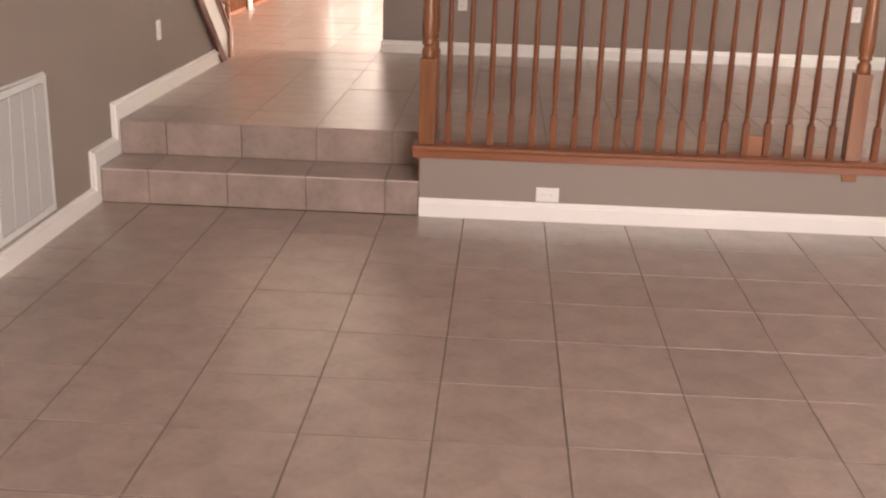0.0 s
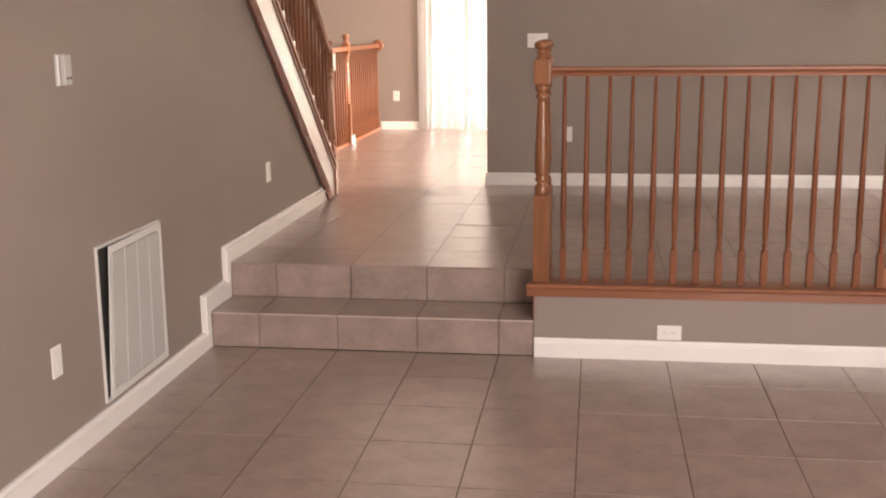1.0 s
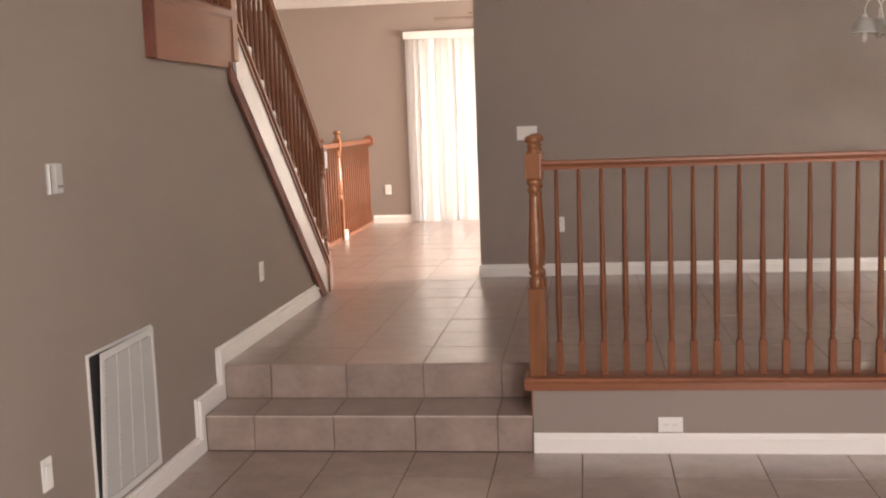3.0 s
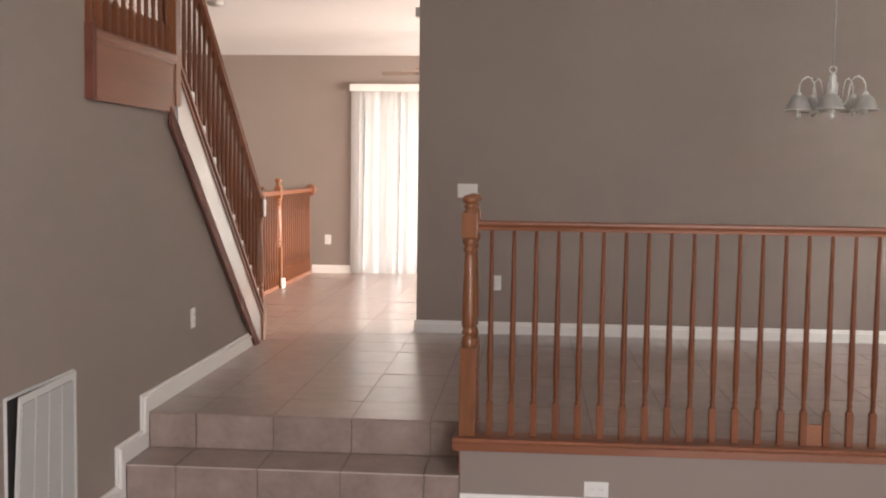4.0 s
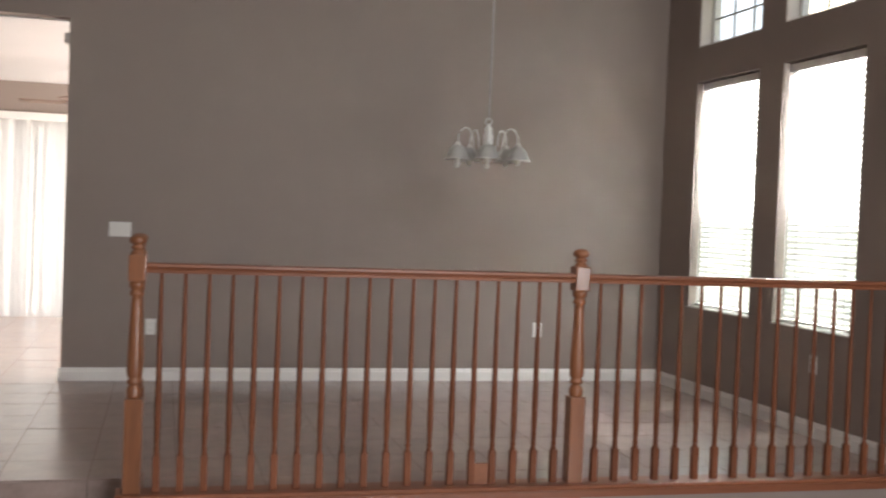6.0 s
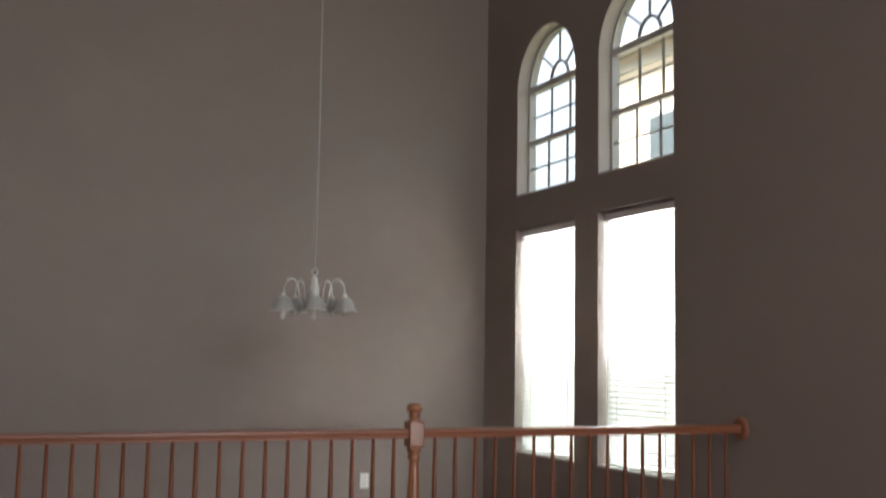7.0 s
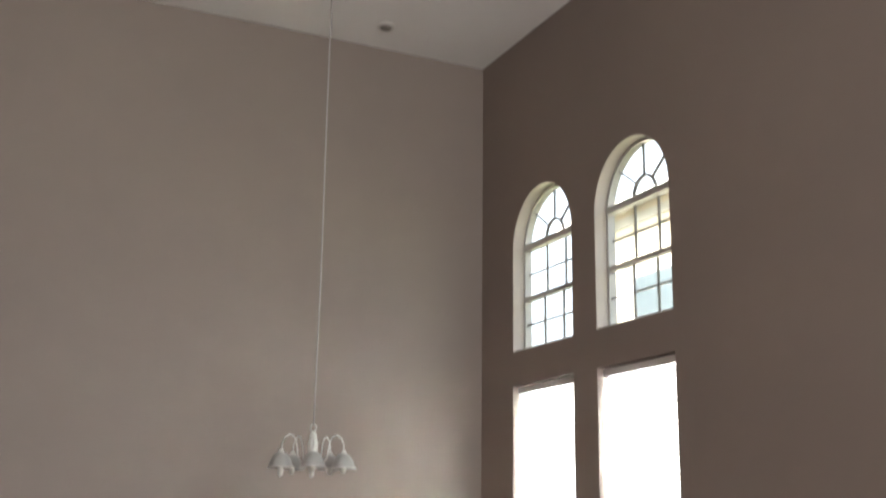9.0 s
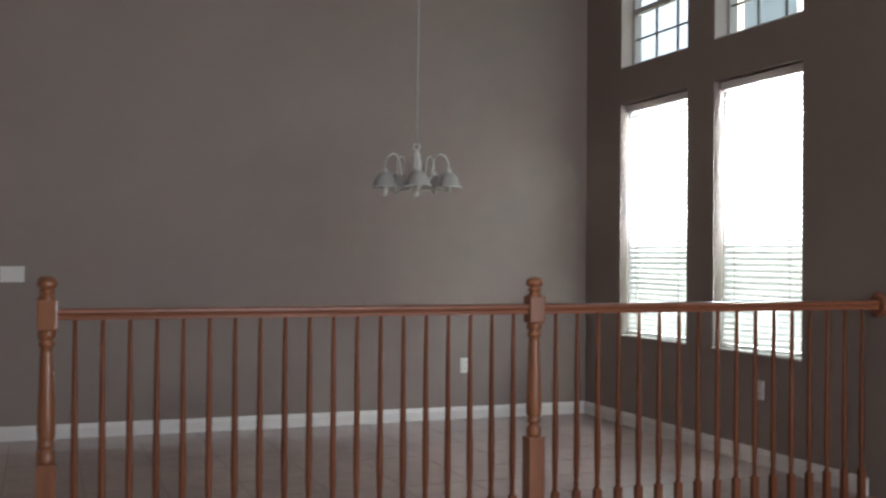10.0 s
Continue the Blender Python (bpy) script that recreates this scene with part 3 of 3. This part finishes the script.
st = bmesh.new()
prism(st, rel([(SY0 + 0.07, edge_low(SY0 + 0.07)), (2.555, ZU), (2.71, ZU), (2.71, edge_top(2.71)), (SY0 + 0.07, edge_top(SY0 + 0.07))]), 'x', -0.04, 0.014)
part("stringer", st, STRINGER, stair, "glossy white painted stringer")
st = bmesh.new()
prism(st, rel([(0.66, edge_low(0.66) - 0.088), (2.441, ZU), (2.57, ZU), (0.66, edge_low(0.66) + 0.014)]), 'x', 0.0145, 0.03)
part("lower_moulding", st, DARKOAK, stair)
for off, thick, out in ((0.0, 0.028, 0.03), (-0.055, 0.02, 0.022)):
    st = bmesh.new()
    prism(st, rel([(SY0 + 0.075, edge_top(SY0 + 0.075) + off - thick), (2.71, edge_top(2.71) + off - thick), (2.71, edge_top(2.71) + off),
                   (SY0 + 0.075, edge_top(SY0 + 0.075) + off)]), 'x', 0.0145 if off else -0.045, out)
    part("shoe_moulding", st, OAK_SIDE, stair)
steps = 10
rise, run = (LZ - ZU) / steps, (SY1 - SY0 - 0.05) / (steps - 1)
for k in range(steps - 1):
    y1 = SY1 + 0.11 - run * k
    part("step", B(XS + 0.004 - XL, 0.008, y1 - run - SY1, y1 - SY1 + (0.02), rise * k + 0.012, rise * (k + 1) + 0.02, bevel=0.006), TRIM, stair)
sb = baluster_mesh(0.80)
nb = 19
for k in range(nb):
    y = 0.90 + (2.63 - 0.90) * k / (nb - 1)
    piece("baluster", sb, stair, (-0.012, y - SY1, edge_top(y) - ZU - 0.012))
hr = bmesh.new()
ring = []
for y in (0.775, 2.675):
    z = edge_top(y) + 0.775
    ring.append([hr.verts.new((-0.012 + u * 1.05, y - SY1, z - ZU + v * 1.35)) for u, v in RAIL_SECTION])
for i in range(len(RAIL_SECTION)):
    j = (i + 1) % len(RAIL_SECTION)
    hr.faces.new((ring[0][i], ring[0][j], ring[1][j], ring[1][i]))
hr.faces.new(ring[0])
hr.faces.new(ring[1][::-1])
part("handrail", hr, OAK_SIDE, stair)
# thin white slab over the side face of the newel's block
part("white_slab", B(0.0285, 0.0315, -0.032, 0.032, 0.90, 1.02), PLASTIC, stair, "thin white slab on the stair newel's side")
newel(stair, (-0.012, 2.71 - SY1), 0.0, 0.30, 0.93, 1.05, 1.12, half=0.04)
newel(stair, (-0.012, 0.775 - SY1), 1.58, LZ + 0.32 - ZU, LZ + 0.80 - ZU, LZ + 0.95 - ZU, LZ + 1.05 - ZU, half=0.042)
# landing
part("landing", B(XS + 0.004 - XL, -0.001, -0.408 - SY1, SY0 - 0.03 - SY1, LZ - 0.25 - ZU, LZ - ZU), CARPETSTEP, stair)
part("fascia", B(0.0, 0.022, -0.37 - SY1, SY0 - SY1, 1.903 - ZU, LZ - 0.04 - ZU), OAK_SIDE, stair, "reddish oak fascia board")
fc = bmesh.new()
prism(fc, [(-0.07, LZ - 0.045 - ZU), (0.026, LZ - 0.045 - ZU), (0.034, LZ - 0.03 - ZU), (0.034, LZ + 0.0 - ZU), (0.028, LZ + 0.012 - ZU), (-0.07, LZ + 0.012 - ZU)],
      'y', -0.37 - SY1, SY0 - SY1)
part("fascia_cap", fc, OAK_SIDE, stair)
part("fascia_post", B(-0.06, 0.04, -0.415 - SY1, -0.371 - SY1, 1.905 - ZU, LZ + 0.03 - ZU, bevel=0.003), DARKOAK, stair)
lb = baluster_mesh(0.90)
for k in range(11):
    y = -0.33 + 0.103 * k
    piece("baluster", lb, stair, (-0.012, y - SY1, LZ + 0.012 - ZU))
rail = bmesh.new()
prism(rail, [(-0.012 + u, LZ + 0.91 - ZU + v) for u, v in RAIL_SECTION], 'y', -0.403 - SY1, 0.733 - SY1)
part("handrail", rail, OAK_SIDE, stair)

# ---- tiled steps ----
tiled = thing("tiled_steps", (XL, 0, 0), "two low steps faced with taupe ceramic tiles", "steps")
core = bmesh.new()
box(core, 0.013, -XL - 0.002, 0.008, TREAD + 0.012, 0.0, RISER - 0.004)
box(core, 0.013, -XL - 0.002, TREAD + 0.008, TREAD + 0.011, RISER - 0.004, ZU - 0.004)
part("core", core, GROUT_UP, tiled)
joints = [0.014]
x = -0.172 - 3 * TILE
while x < -0.01:
    joints.append(x - XL)
    x += TILE
joints.append(-XL - 0.003)
for a, b in zip(joints, joints[1:]):
    g = 0.003
    part("riser_tile", B(a + g, b - g, 0.0, 0.012, 0.003, RISER - 0.009, bevel=0.0015), TILEM, tiled)
    part("tread_tile", B(a + g, b - g, -0.006, TREAD - 0.003, RISER - 0.0085, RISER, bevel=0.003), TILEM, tiled)
    # thin pale strip in front of the tread's edge
    part("nosing_strip", B(a + g, b - g, -0.0085, -0.0065, RISER - 0.0075, RISER - 0.001), NOSING_STRIP, tiled)
    part("riser_tile", B(a + g, b - g, TREAD, TREAD + 0.0105, RISER + 0.003, ZU - 0.009, bevel=0.0015), TILEM, tiled)


# ---- wall plates and small fittings ----
def plate(name, at, facing, w, h, label, group="", sort="outlet", gangs=1):
    """A white cover plate on a wall. facing: degrees round the upright axis; 0 faces -y."""
    p = thing(name, at, label, name.replace("_", " "), group, turn=radians(facing))
    part("cover", B(-w / 2, w / 2, -0.007, 0.0, -h / 2, h / 2, bevel=0.0025), PLASTIC, p)
    if sort == "outlet":
        for z in ((-0.021, 0.021) if h > w else (0,)):
            for x in ((0,) if h > w else (-0.021, 0.021)):
                s = part("socket", B(x - 0.015, x + 0.015, -0.0095, -0.0072, z - 0.0135, z + 0.0135, bevel=0.002), PLASTIC, p)
                for dx in (-0.006, 0.006):
                    part("slot", B(x + dx - 0.001, x + dx + 0.001, -0.0102, -0.0096, z - 0.003, z + 0.005), SLOT, s)
    else:
        for g in range(gangs):
            x = (g - (gangs - 1) / 2) * 0.046
            part("rocker", B(x - 0.016, x + 0.016, -0.0105, -0.0072, -0.033, 0.033, bevel=0.002), PLASTIC, p)
    return p


plate("outlet", (0.638, 0.0, 0.136), 0, 0.114, 0.072, "white duplex outlet set sideways in the half wall")
plate("outlet", (0.063, YB, 0.754), 0, 0.072, 0.114, "white duplex outlet on the dining wall", "dining wall outlets")
plate("outlet", (3.03, YB, 0.765), 0, 0.072, 0.114, "white duplex outlet on the dining wall", "dining wall outlets")
plate("outlet", (XR, 1.031, 0.805), -90, 0.072, 0.114, "white duplex outlet below the windows")
plate("outlet", (-2.08, YF, 0.758), 0, 0.075, 0.116, "white duplex outlet beside the patio door")
plate("outlet", (XL, 1.091, 0.74), 90, 0.072, 0.114, "white duplex outlet under the stair")
plate("light_switch", (XL, -1.555, 0.405), 90, 0.07, 0.116, "white blank wall plate low on the wall", sort="switch")
plate("light_switch", (-0.168, YB, 1.455), 0, 0.152, 0.105, "white three-gang light switch on the dining wall", sort="switch", gangs=3)

th = thing("thermostat", (XL, -1.335, 1.431), "white plastic thermostat on the taupe wall", "thermostat", turn=radians(90))
part("back_plate", B(-0.054, 0.022, -0.006, 0.0, -0.056, 0.056, bevel=0.002), LOUVRE, th)
part("side_cover", B(-0.053, -0.041, -0.012, -0.0065, -0.053, 0.053, bevel=0.002), PLASTIC, th)
# no real gap: a near-black strip carries its shade
part("slit", B(-0.0405, -0.0305, -0.0085, -0.0065, -0.05, 0.05), SLOT, th, "dark strip for the shaded gap between the covers")
part("cover", B(-0.030, 0.0205, -0.027, -0.0065, -0.053, 0.053, bevel=0.003), LOUVRE, th)
for x in (-0.014, 0.008):
    part("button", B(x - 0.005, x + 0.005, -0.0285, -0.0268, -0.034, -0.024, bevel=0.001), SLOT, th)

# return-air grille, its panel sprung open at one edge
gr = thing("return_air_grille", (XL, -0.885, 0.118), "white steel return-air grille with its panel hanging ajar", "air vent", turn=radians(90))
GW, GH = 0.622, 0.632
bm = bmesh.new()
box(bm, -GW / 2, -GW / 2 + 0.012, -0.01, 0.0, 0, GH, bevel=0.002)
box(bm, GW / 2 - 0.022, GW / 2, -0.01, 0.0, 0, GH, bevel=0.002)
box(bm, -GW / 2 + 0.013, GW / 2 - 0.023, -0.01, 0.0, 0, 0.012, bevel=0.002)
box(bm, -GW / 2 + 0.013, GW / 2 - 0.023, -0.01, 0.0, GH - 0.012, GH, bevel=0.002)
part("frame", bm, GRILLE, gr)
# flat black sheet on the wall: the duct's shade as colour, no hole behind
part("duct_dark_sheet", B(-GW / 2 + 0.013, GW / 2 - 0.023, -0.002, -0.0005, 0.013, GH - 0.013), SLOT, gr, "black sheet standing in for the shaded duct")


def ajar(bm):
    """Leans the panel out of its frame, most at the near upper corner."""
    for v in bm.verts:
        u = (GW / 2 - v.co.x) / GW
        w = v.co.z / GH
        v.co.y -= 0.0105 + 0.020 * u * (0.15 + 0.85 * w)
        v.co.x += 0.042 * u * w
    return bm


bm = bmesh.new()
px0, px1, pz0, pz1 = -GW / 2 + 0.022, GW / 2 - 0.006, 0.008, GH - 0.008
for a, b, c, d in ((px0, px0 + 0.028, pz0, pz1), (px1 - 0.02, px1, pz0, pz1), (px0 + 0.0285, px1 - 0.0205, pz0, pz0 + 0.03), (px0 + 0.0285, px1 - 0.0205, pz1 - 0.03, pz1)):
    box(bm, a, b, -0.008, 0.0, c, d)
panel = part("panel", ajar(bm), GRILLE, gr)
cols = 4
cw = (px1 - px0 - 0.05) / cols
for c in range(cols):
    x0 = px0 + 0.029 + cw * c
    if c:
        part("mullion", ajar(B(x0 - 0.0019, x0 + 0.0015, -0.0068, -0.001, pz0 + 0.031, pz1 - 0.031)), GRILLE, panel)
    bm = bmesh.new()
    n = 44
    for k in range(n):
        z = pz0 + 0.034 + (pz1 - pz0 - 0.07) * k / n
        vs = [bm.verts.new(p) for p in ((x0 + 0.0115, -0.0065, z), (x0 + cw - 0.002, -0.0065, z), (x0 + cw - 0.002, -0.002, z + 0.0128), (x0 + 0.0115, -0.002, z + 0.0128))]
        bm.faces.new(vs)
    part("louvres", ajar(bm), LOUVRE, panel)
    # dark backing strip: shade between the clips, put into the steel's colour
    part("slot_strip", ajar(B(x0 + 0.0016, x0 + 0.0112, -0.004, -0.002, pz0 + 0.032, pz1 - 0.032)), STRIP, panel)
    bm = bmesh.new()
    for k in range(32):
        z = pz0 + 0.036 + (pz1 - pz0 - 0.072) * k / 32
        box(bm, x0 + 0.0018, x0 + 0.0110, -0.0062, -0.0041, z, z + 0.0065)
    part("louvre_clips", ajar(bm), GRILLE, panel)

# sensor on the free end of the dining wall
se = thing("wall_sensor", (XW, YB + 0.05, 2.80), "small brown wall sensor at the end of the dining wall", "sensor")
part("body", B(-0.034, 0.0, -0.045, 0.045, -0.035, 0.035, bevel=0.004), CANM, se)

# ---- chandelier ----
CX, CY = 2.092, 1.68
ch = thing("chandelier", (CX, CY, 2.0), "whitewashed five-arm chandelier with grey bell shades on a long cord", "chandelier")
bm = lathe(bmesh.new(), [(0.004, -0.055), (0.012, -0.05), (0.016, -0.035), (0.010, -0.022), (0.020, -0.008), (0.030, 0.015), (0.030, 0.03), (0.018, 0.045), (0.024, 0.07), (0.032, 0.11),
                         (0.032, 0.15), (0.022, 0.175), (0.024, 0.195), (0.014, 0.212), (0.005, 0.222)], 18)
part("centre_column", bm, PEWTER, ch)
bm = tube(bmesh.new(), [(0.020 * math.cos(a), 0, 0.240 + 0.020 * math.sin(a)) for a in (2 * math.pi * k / 16 for k in range(17))], 0.004, 6)
part("ring", bm, PEWTER, ch)
part("cord", tube(bmesh.new(), [(0, 0, 0.258), (0.006, 0.0, 1.2), (0.002, 0.004, 2.4), (0, 0, 3.59)], 0.0056, 8), CORD, ch, "ivory fabric sleeve over a chain")
part("ceiling_rose", lathe(bmesh.new(), [(0.010, 3.57), (0.025, 3.58), (0.042, 3.595), (0.046, 3.608)], 20), PALEMETAL, ch)
toward = math.atan2(-5.2 - CY, 0.25 - CX)
R = 0.197
for k in range(5):
    a = toward + radians(-1.5) + 2 * math.pi * k / 5
    c, s = math.cos(a), math.sin(a)
    pts = []
    for r, z in ((0.020, 0.035), (0.045, 0.028), (0.075, 0.035), (0.092, 0.06), (0.098, 0.10), (0.106, 0.150), (0.125, 0.188), (0.150, 0.196), (0.178, 0.178), (R - 0.003, 0.145), (R, 0.075)):
        pts.append((r * c, r * s, z))
    arm = part("arm", tube(bmesh.new(), pts, 0.0048, 8), PEWTER, ch)
    part("socket_cup", lathe(bmesh.new(), [(0.010, 0.105), (0.014, 0.098), (0.022, 0.08), (0.024, 0.066)], 14, (R * c, R * s, 0)), PEWTER, arm)
    bm = bmesh.new()
    prof = [(0.018, 0.086), (0.030, 0.082), (0.045, 0.068), (0.057, 0.046), (0.066, 0.022), (0.071, 0.008), (0.077, 0.0)]
    inner = [(r - 0.003, z - 0.003) for r, z in prof[::-1]]
    rings = []
    for r, z in prof + inner:
        rings.append([bm.verts.new((R * c + r * math.cos(t), R * s + r * math.sin(t), z)) for t in (2 * math.pi * i / 24 for i in range(24))])
    for p, q in zip(rings, rings[1:]):
        for i in range(24):
            bm.faces.new((p[i], p[(i + 1) % 24], q[(i + 1) % 24], q[i])).smooth = True
    part("shade", bm, SHADE, arm)
    ring = [(0.077 * math.cos(t), 0.077 * math.sin(t)) for t in (2 * math.pi * i / 24 for i in range(25))]
    part("shade_rim", tube(bmesh.new(), [(R * c + u, R * s + v, -0.002) for u, v in ring], 0.0032, 6), PEWTER, arm, "white rim of the grey shade")
    drop = 0.025 if k == 4 else 0.0
    if drop:
        part("bulb_neck", lathe(bmesh.new(), [(0.012, 0.005), (0.012, 0.062)], 12, (R * c, R * s, 0)), BULB, arm)
    part("bulb", lathe(bmesh.new(), [(0.012, 0.06), (0.012, 0.03), (0.015, 0.01), (0.017, -0.008), (0.014, -0.022), (0.005, -0.032)], 14, (R * c, R * s, -drop)), BULB, arm)


# ---- ceiling fittings ----
def downlight(x, y, z, r=0.075):
    d = thing("downlight", (x, y, z), "small grey recessed downlight, switched off", "downlight", "downlights of the high ceiling")
    bm = bmesh.new()
    prof = [(r, -0.001), (r, -0.008), (r * 0.85, -0.014), (r * 0.7, -0.010)]
    lathe(bm, prof, 22)
    part("trim_ring", bm, PALEMETAL, d)
    part("baffle", lathe(bmesh.new(), [(r * 0.66, -0.0105), (r * 0.6, -0.024), (r * 0.3, -0.030)], 18), BAFFLE, d)


for x, y in ((2.955, 2.852), (1.32, 2.838), (2.957, 0.825)):
    downlight(x, y, ZC)

sm = thing("smoke_detector", (-2.23, 3.62, ZF), "round white smoke detector on the low ceiling", "smoke detector")
part("body", lathe(bmesh.new(), [(0.065, 0.0), (0.065, -0.018), (0.055, -0.034), (0.03, -0.040)], 24), CANM, sm)

# ceiling fan of the room behind
fan = thing("ceiling_fan", (-0.575, 6.2, ZF), "brown five-blade ceiling fan at rest", "ceiling fan")
part("canopy", lathe(bmesh.new(), [(0.03, -0.06), (0.06, -0.03), (0.065, -0.001)], 20), CANM, fan)
part("downrod", lathe(bmesh.new(), [(0.012, -0.25), (0.012, -0.06)], 10), CANM, fan)
part("motor", lathe(bmesh.new(), [(0.05, -0.39), (0.10, -0.37), (0.115, -0.32), (0.09, -0.26), (0.03, -0.245)], 24), CANM, fan)
for k in range(5):
    a = math.pi + 2 * math.pi * k / 5
    bm = B(0.18, 0.66, -0.06, 0.06, -0.345, -0.338, bevel=0.003)
    bmesh.ops.rotate(bm, verts=bm.verts, cent=(0, 0, -0.34), matrix=Matrix.Rotation(radians(9), 3, 'X'))
    bmesh.ops.rotate(bm, verts=bm.verts, matrix=Matrix.Rotation(a, 3, 'Z'))
    blade = part("blade", bm, FANWOOD, fan)
    bm = B(0.09, 0.22, -0.015, 0.015, -0.352, -0.346)
    bmesh.ops.rotate(bm, verts=bm.verts, matrix=Matrix.Rotation(a, 3, 'Z'))
    part("blade_iron", bm, CANM, blade)

# ---- patio door and its vertical blind ----
door = thing("door_1", (0, 0, 0), "white sliding glass patio door behind a vertical blind", "door", kind="structure")
bm = bmesh.new()
for a, b, c, d in ((-1.77, -1.72, ZU, 2.5), (0.55, 0.60, ZU, 2.5), (-1.719, 0.549, 2.45, 2.5), (-1.719, 0.549, ZU, ZU + 0.04), (-0.615, -0.555, ZU + 0.041, 2.449)):
    box(bm, a, b, YF + 0.05, YF + 0.10, c, d)
part("door_frame", bm, FRAMEM, door)
for a, b in ((-1.719, -0.616), (-0.554, 0.549)):
    part("pane", B(a, b, YF + 0.072, YF + 0.076, ZU + 0.041, 2.449), GLASS, door).visible_shadow = False

vb = thing("vertical_blind", (-0.585, YF, ZU), "closed ivory vertical blind lit by daylight, under a white valance", "blind")
part("valance", B(-1.235, 1.235, -0.075, -0.002, 2.155, 2.235, bevel=0.004), TRIM, vb)
vane_rng = random.Random(5)
nv = 29
w = 0.102
for k in range(nv):
    bm = bmesh.new()
    rows = []
    for i in range(5):
        u = (i / 4 - 0.5) * w
        bow = 0.009 * (1 - (2 * i / 4 - 1) ** 2)
        rows.append([bm.verts.new((u, -bow, z)) for z in (0.012, 2.15)])
    for p, q in zip(rows, rows[1:]):
        bm.faces.new((p[0], q[0], q[1], p[1])).smooth = True
    ob = part("vane", bm, VANE, vb)
    turn = {1: -46, 3: 6, 6: -44}.get(k, vane_rng.uniform(-33, -11))
    ob.location, ob.rotation_euler = (-1.175 + 2.35 * k / (nv - 1), -0.038, 0), (0, 0, radians(turn))

# ---- outside ----
structure("ground", B(-150, 150, -150, 150, -0.6, -0.5), GRASS, "green lawn round the house", "ground")
structure("patio", B(-4, 3, YF + 0.16, YF + 4, -0.2, ZU - 0.1), CONCRETE, "pale concrete patio outside the glass door", "pavement")
NX = 10.5
house = thing("neighbour_house", (NX, 5.8, -0.5), "beige stucco neighbouring house with white windows and eaves", "house")
part("wall", B(0, 9, -5.8, 5.8, 0, 7.5), STUCCO, house)
bm = bmesh.new()
prism(bm, [(-0.45, 7.5), (9.5, 7.5), (4.5, 9.0)], 'y', -6.2, 6.2)
part("roof", bm, ROOFM, house)
part("eave_board", B(-0.47, -0.44, -6.2, 6.2, 7.36, 7.52), FRAMEM, house)
part("band", B(-0.06, -0.001, -5.8, 5.8, 7.2, 7.36), FRAMEM, house)
for y in (-2.4, 0.8, 3.65):
    for z in (1.4, 4.6):
        w = part("window", B(-0.06, -0.001, y - 0.75, y + 0.75, z, z + 1.75), FRAMEM, house)
        part("pane", B(-0.07, -0.061, y - 0.64, y + 0.64, z + 0.1, z + 0.83), DARKGLASS, w)
        part("pane", B(-0.07, -0.061, y - 0.64, y + 0.64, z + 0.92, z + 1.65), DARKGLASS, w)

# ---- floor tiles, laid last ----
GAP = 0.0025


def tile_field(parent, x_joint, y_joint, z, x0, x1, y0, y1, keep=None):
    """Square tiles on a grid through the given joint, cut at the field's edges; whole ones share a mesh."""
    whole = mesh_of("floor_tile", B(-TILE / 2 + GAP, TILE / 2 - GAP, -TILE / 2 + GAP, TILE / 2 - GAP, -0.008, 0.0, bevel=0.0012), TILEM)
    rest = bmesh.new()
    i0, i1 = math.floor((x0 - x_joint) / TILE), math.ceil((x1 - x_joint) / TILE)
    j0, j1 = math.floor((y0 - y_joint) / TILE), math.ceil((y1 - y_joint) / TILE)
    for i in range(i0, i1):
        for j in range(j0, j1):
            a, b = x_joint + TILE * i, x_joint + TILE * (i + 1)
            c, d = y_joint + TILE * j, y_joint + TILE * (j + 1)
            ca, cb, cc, cd = max(a, x0), min(b, x1), max(c, y0), min(d, y1)
            if cb - ca < 0.01 or cd - cc < 0.01:
                continue
            lift = random.uniform(-0.0006, 0.0006)
            if keep and not keep((ca + cb) / 2, (cc + cd) / 2):
                box(rest, ca + GAP, cb - GAP, cc + GAP, cd - GAP, z - 0.008, z)
            elif (ca, cb, cc, cd) == (a, b, c, d):
                ob = piece("floor_tile", whole, parent, ((a + b) / 2, (c + d) / 2, z + lift))
                ob.rotation_euler = (random.uniform(-0.0015, 0.0015), random.uniform(-0.0012, 0.0012), random.randrange(4) * math.pi / 2)
            else:
                bm = B(ca + GAP - (ca + cb) / 2, cb - GAP - (ca + cb) / 2, cc + GAP - (cc + cd) / 2, cd - GAP - (cc + cd) / 2, -0.008, 0.0, bevel=0.0012)
                ob = part("floor_tile", bm, TILEM, parent)
                ob.location = ((ca + cb) / 2, (cc + cd) / 2, z + lift)
    if len(rest.verts):
        tagged(part("floor_tiles", rest, TILEM, parent), kind="stuff")
    else:
        rest.free()


tile_field(floor_low, -0.172, -0.365, 0.0, XL + 0.001, XR - 0.001, YR + 0.001, -0.001)
tile_field(floor_up, -0.572, TREAD - 0.004, ZU, XL + 0.001, -0.001, TREAD - 0.004, YF - 0.001)
tile_field(floor_up, -0.572, TREAD - 0.004, ZU, 0.0, XR - 0.001, 0.117, YB - 0.001)
tile_field(floor_up, -0.572, TREAD - 0.004, ZU, -2.329, XL, 2.73, YF - 0.001)
tile_field(floor_up, -0.572, TREAD - 0.004, ZU, 0.0, XR - 0.001, YB + 0.131, YF - 0.001, keep=lambda x, y: False)
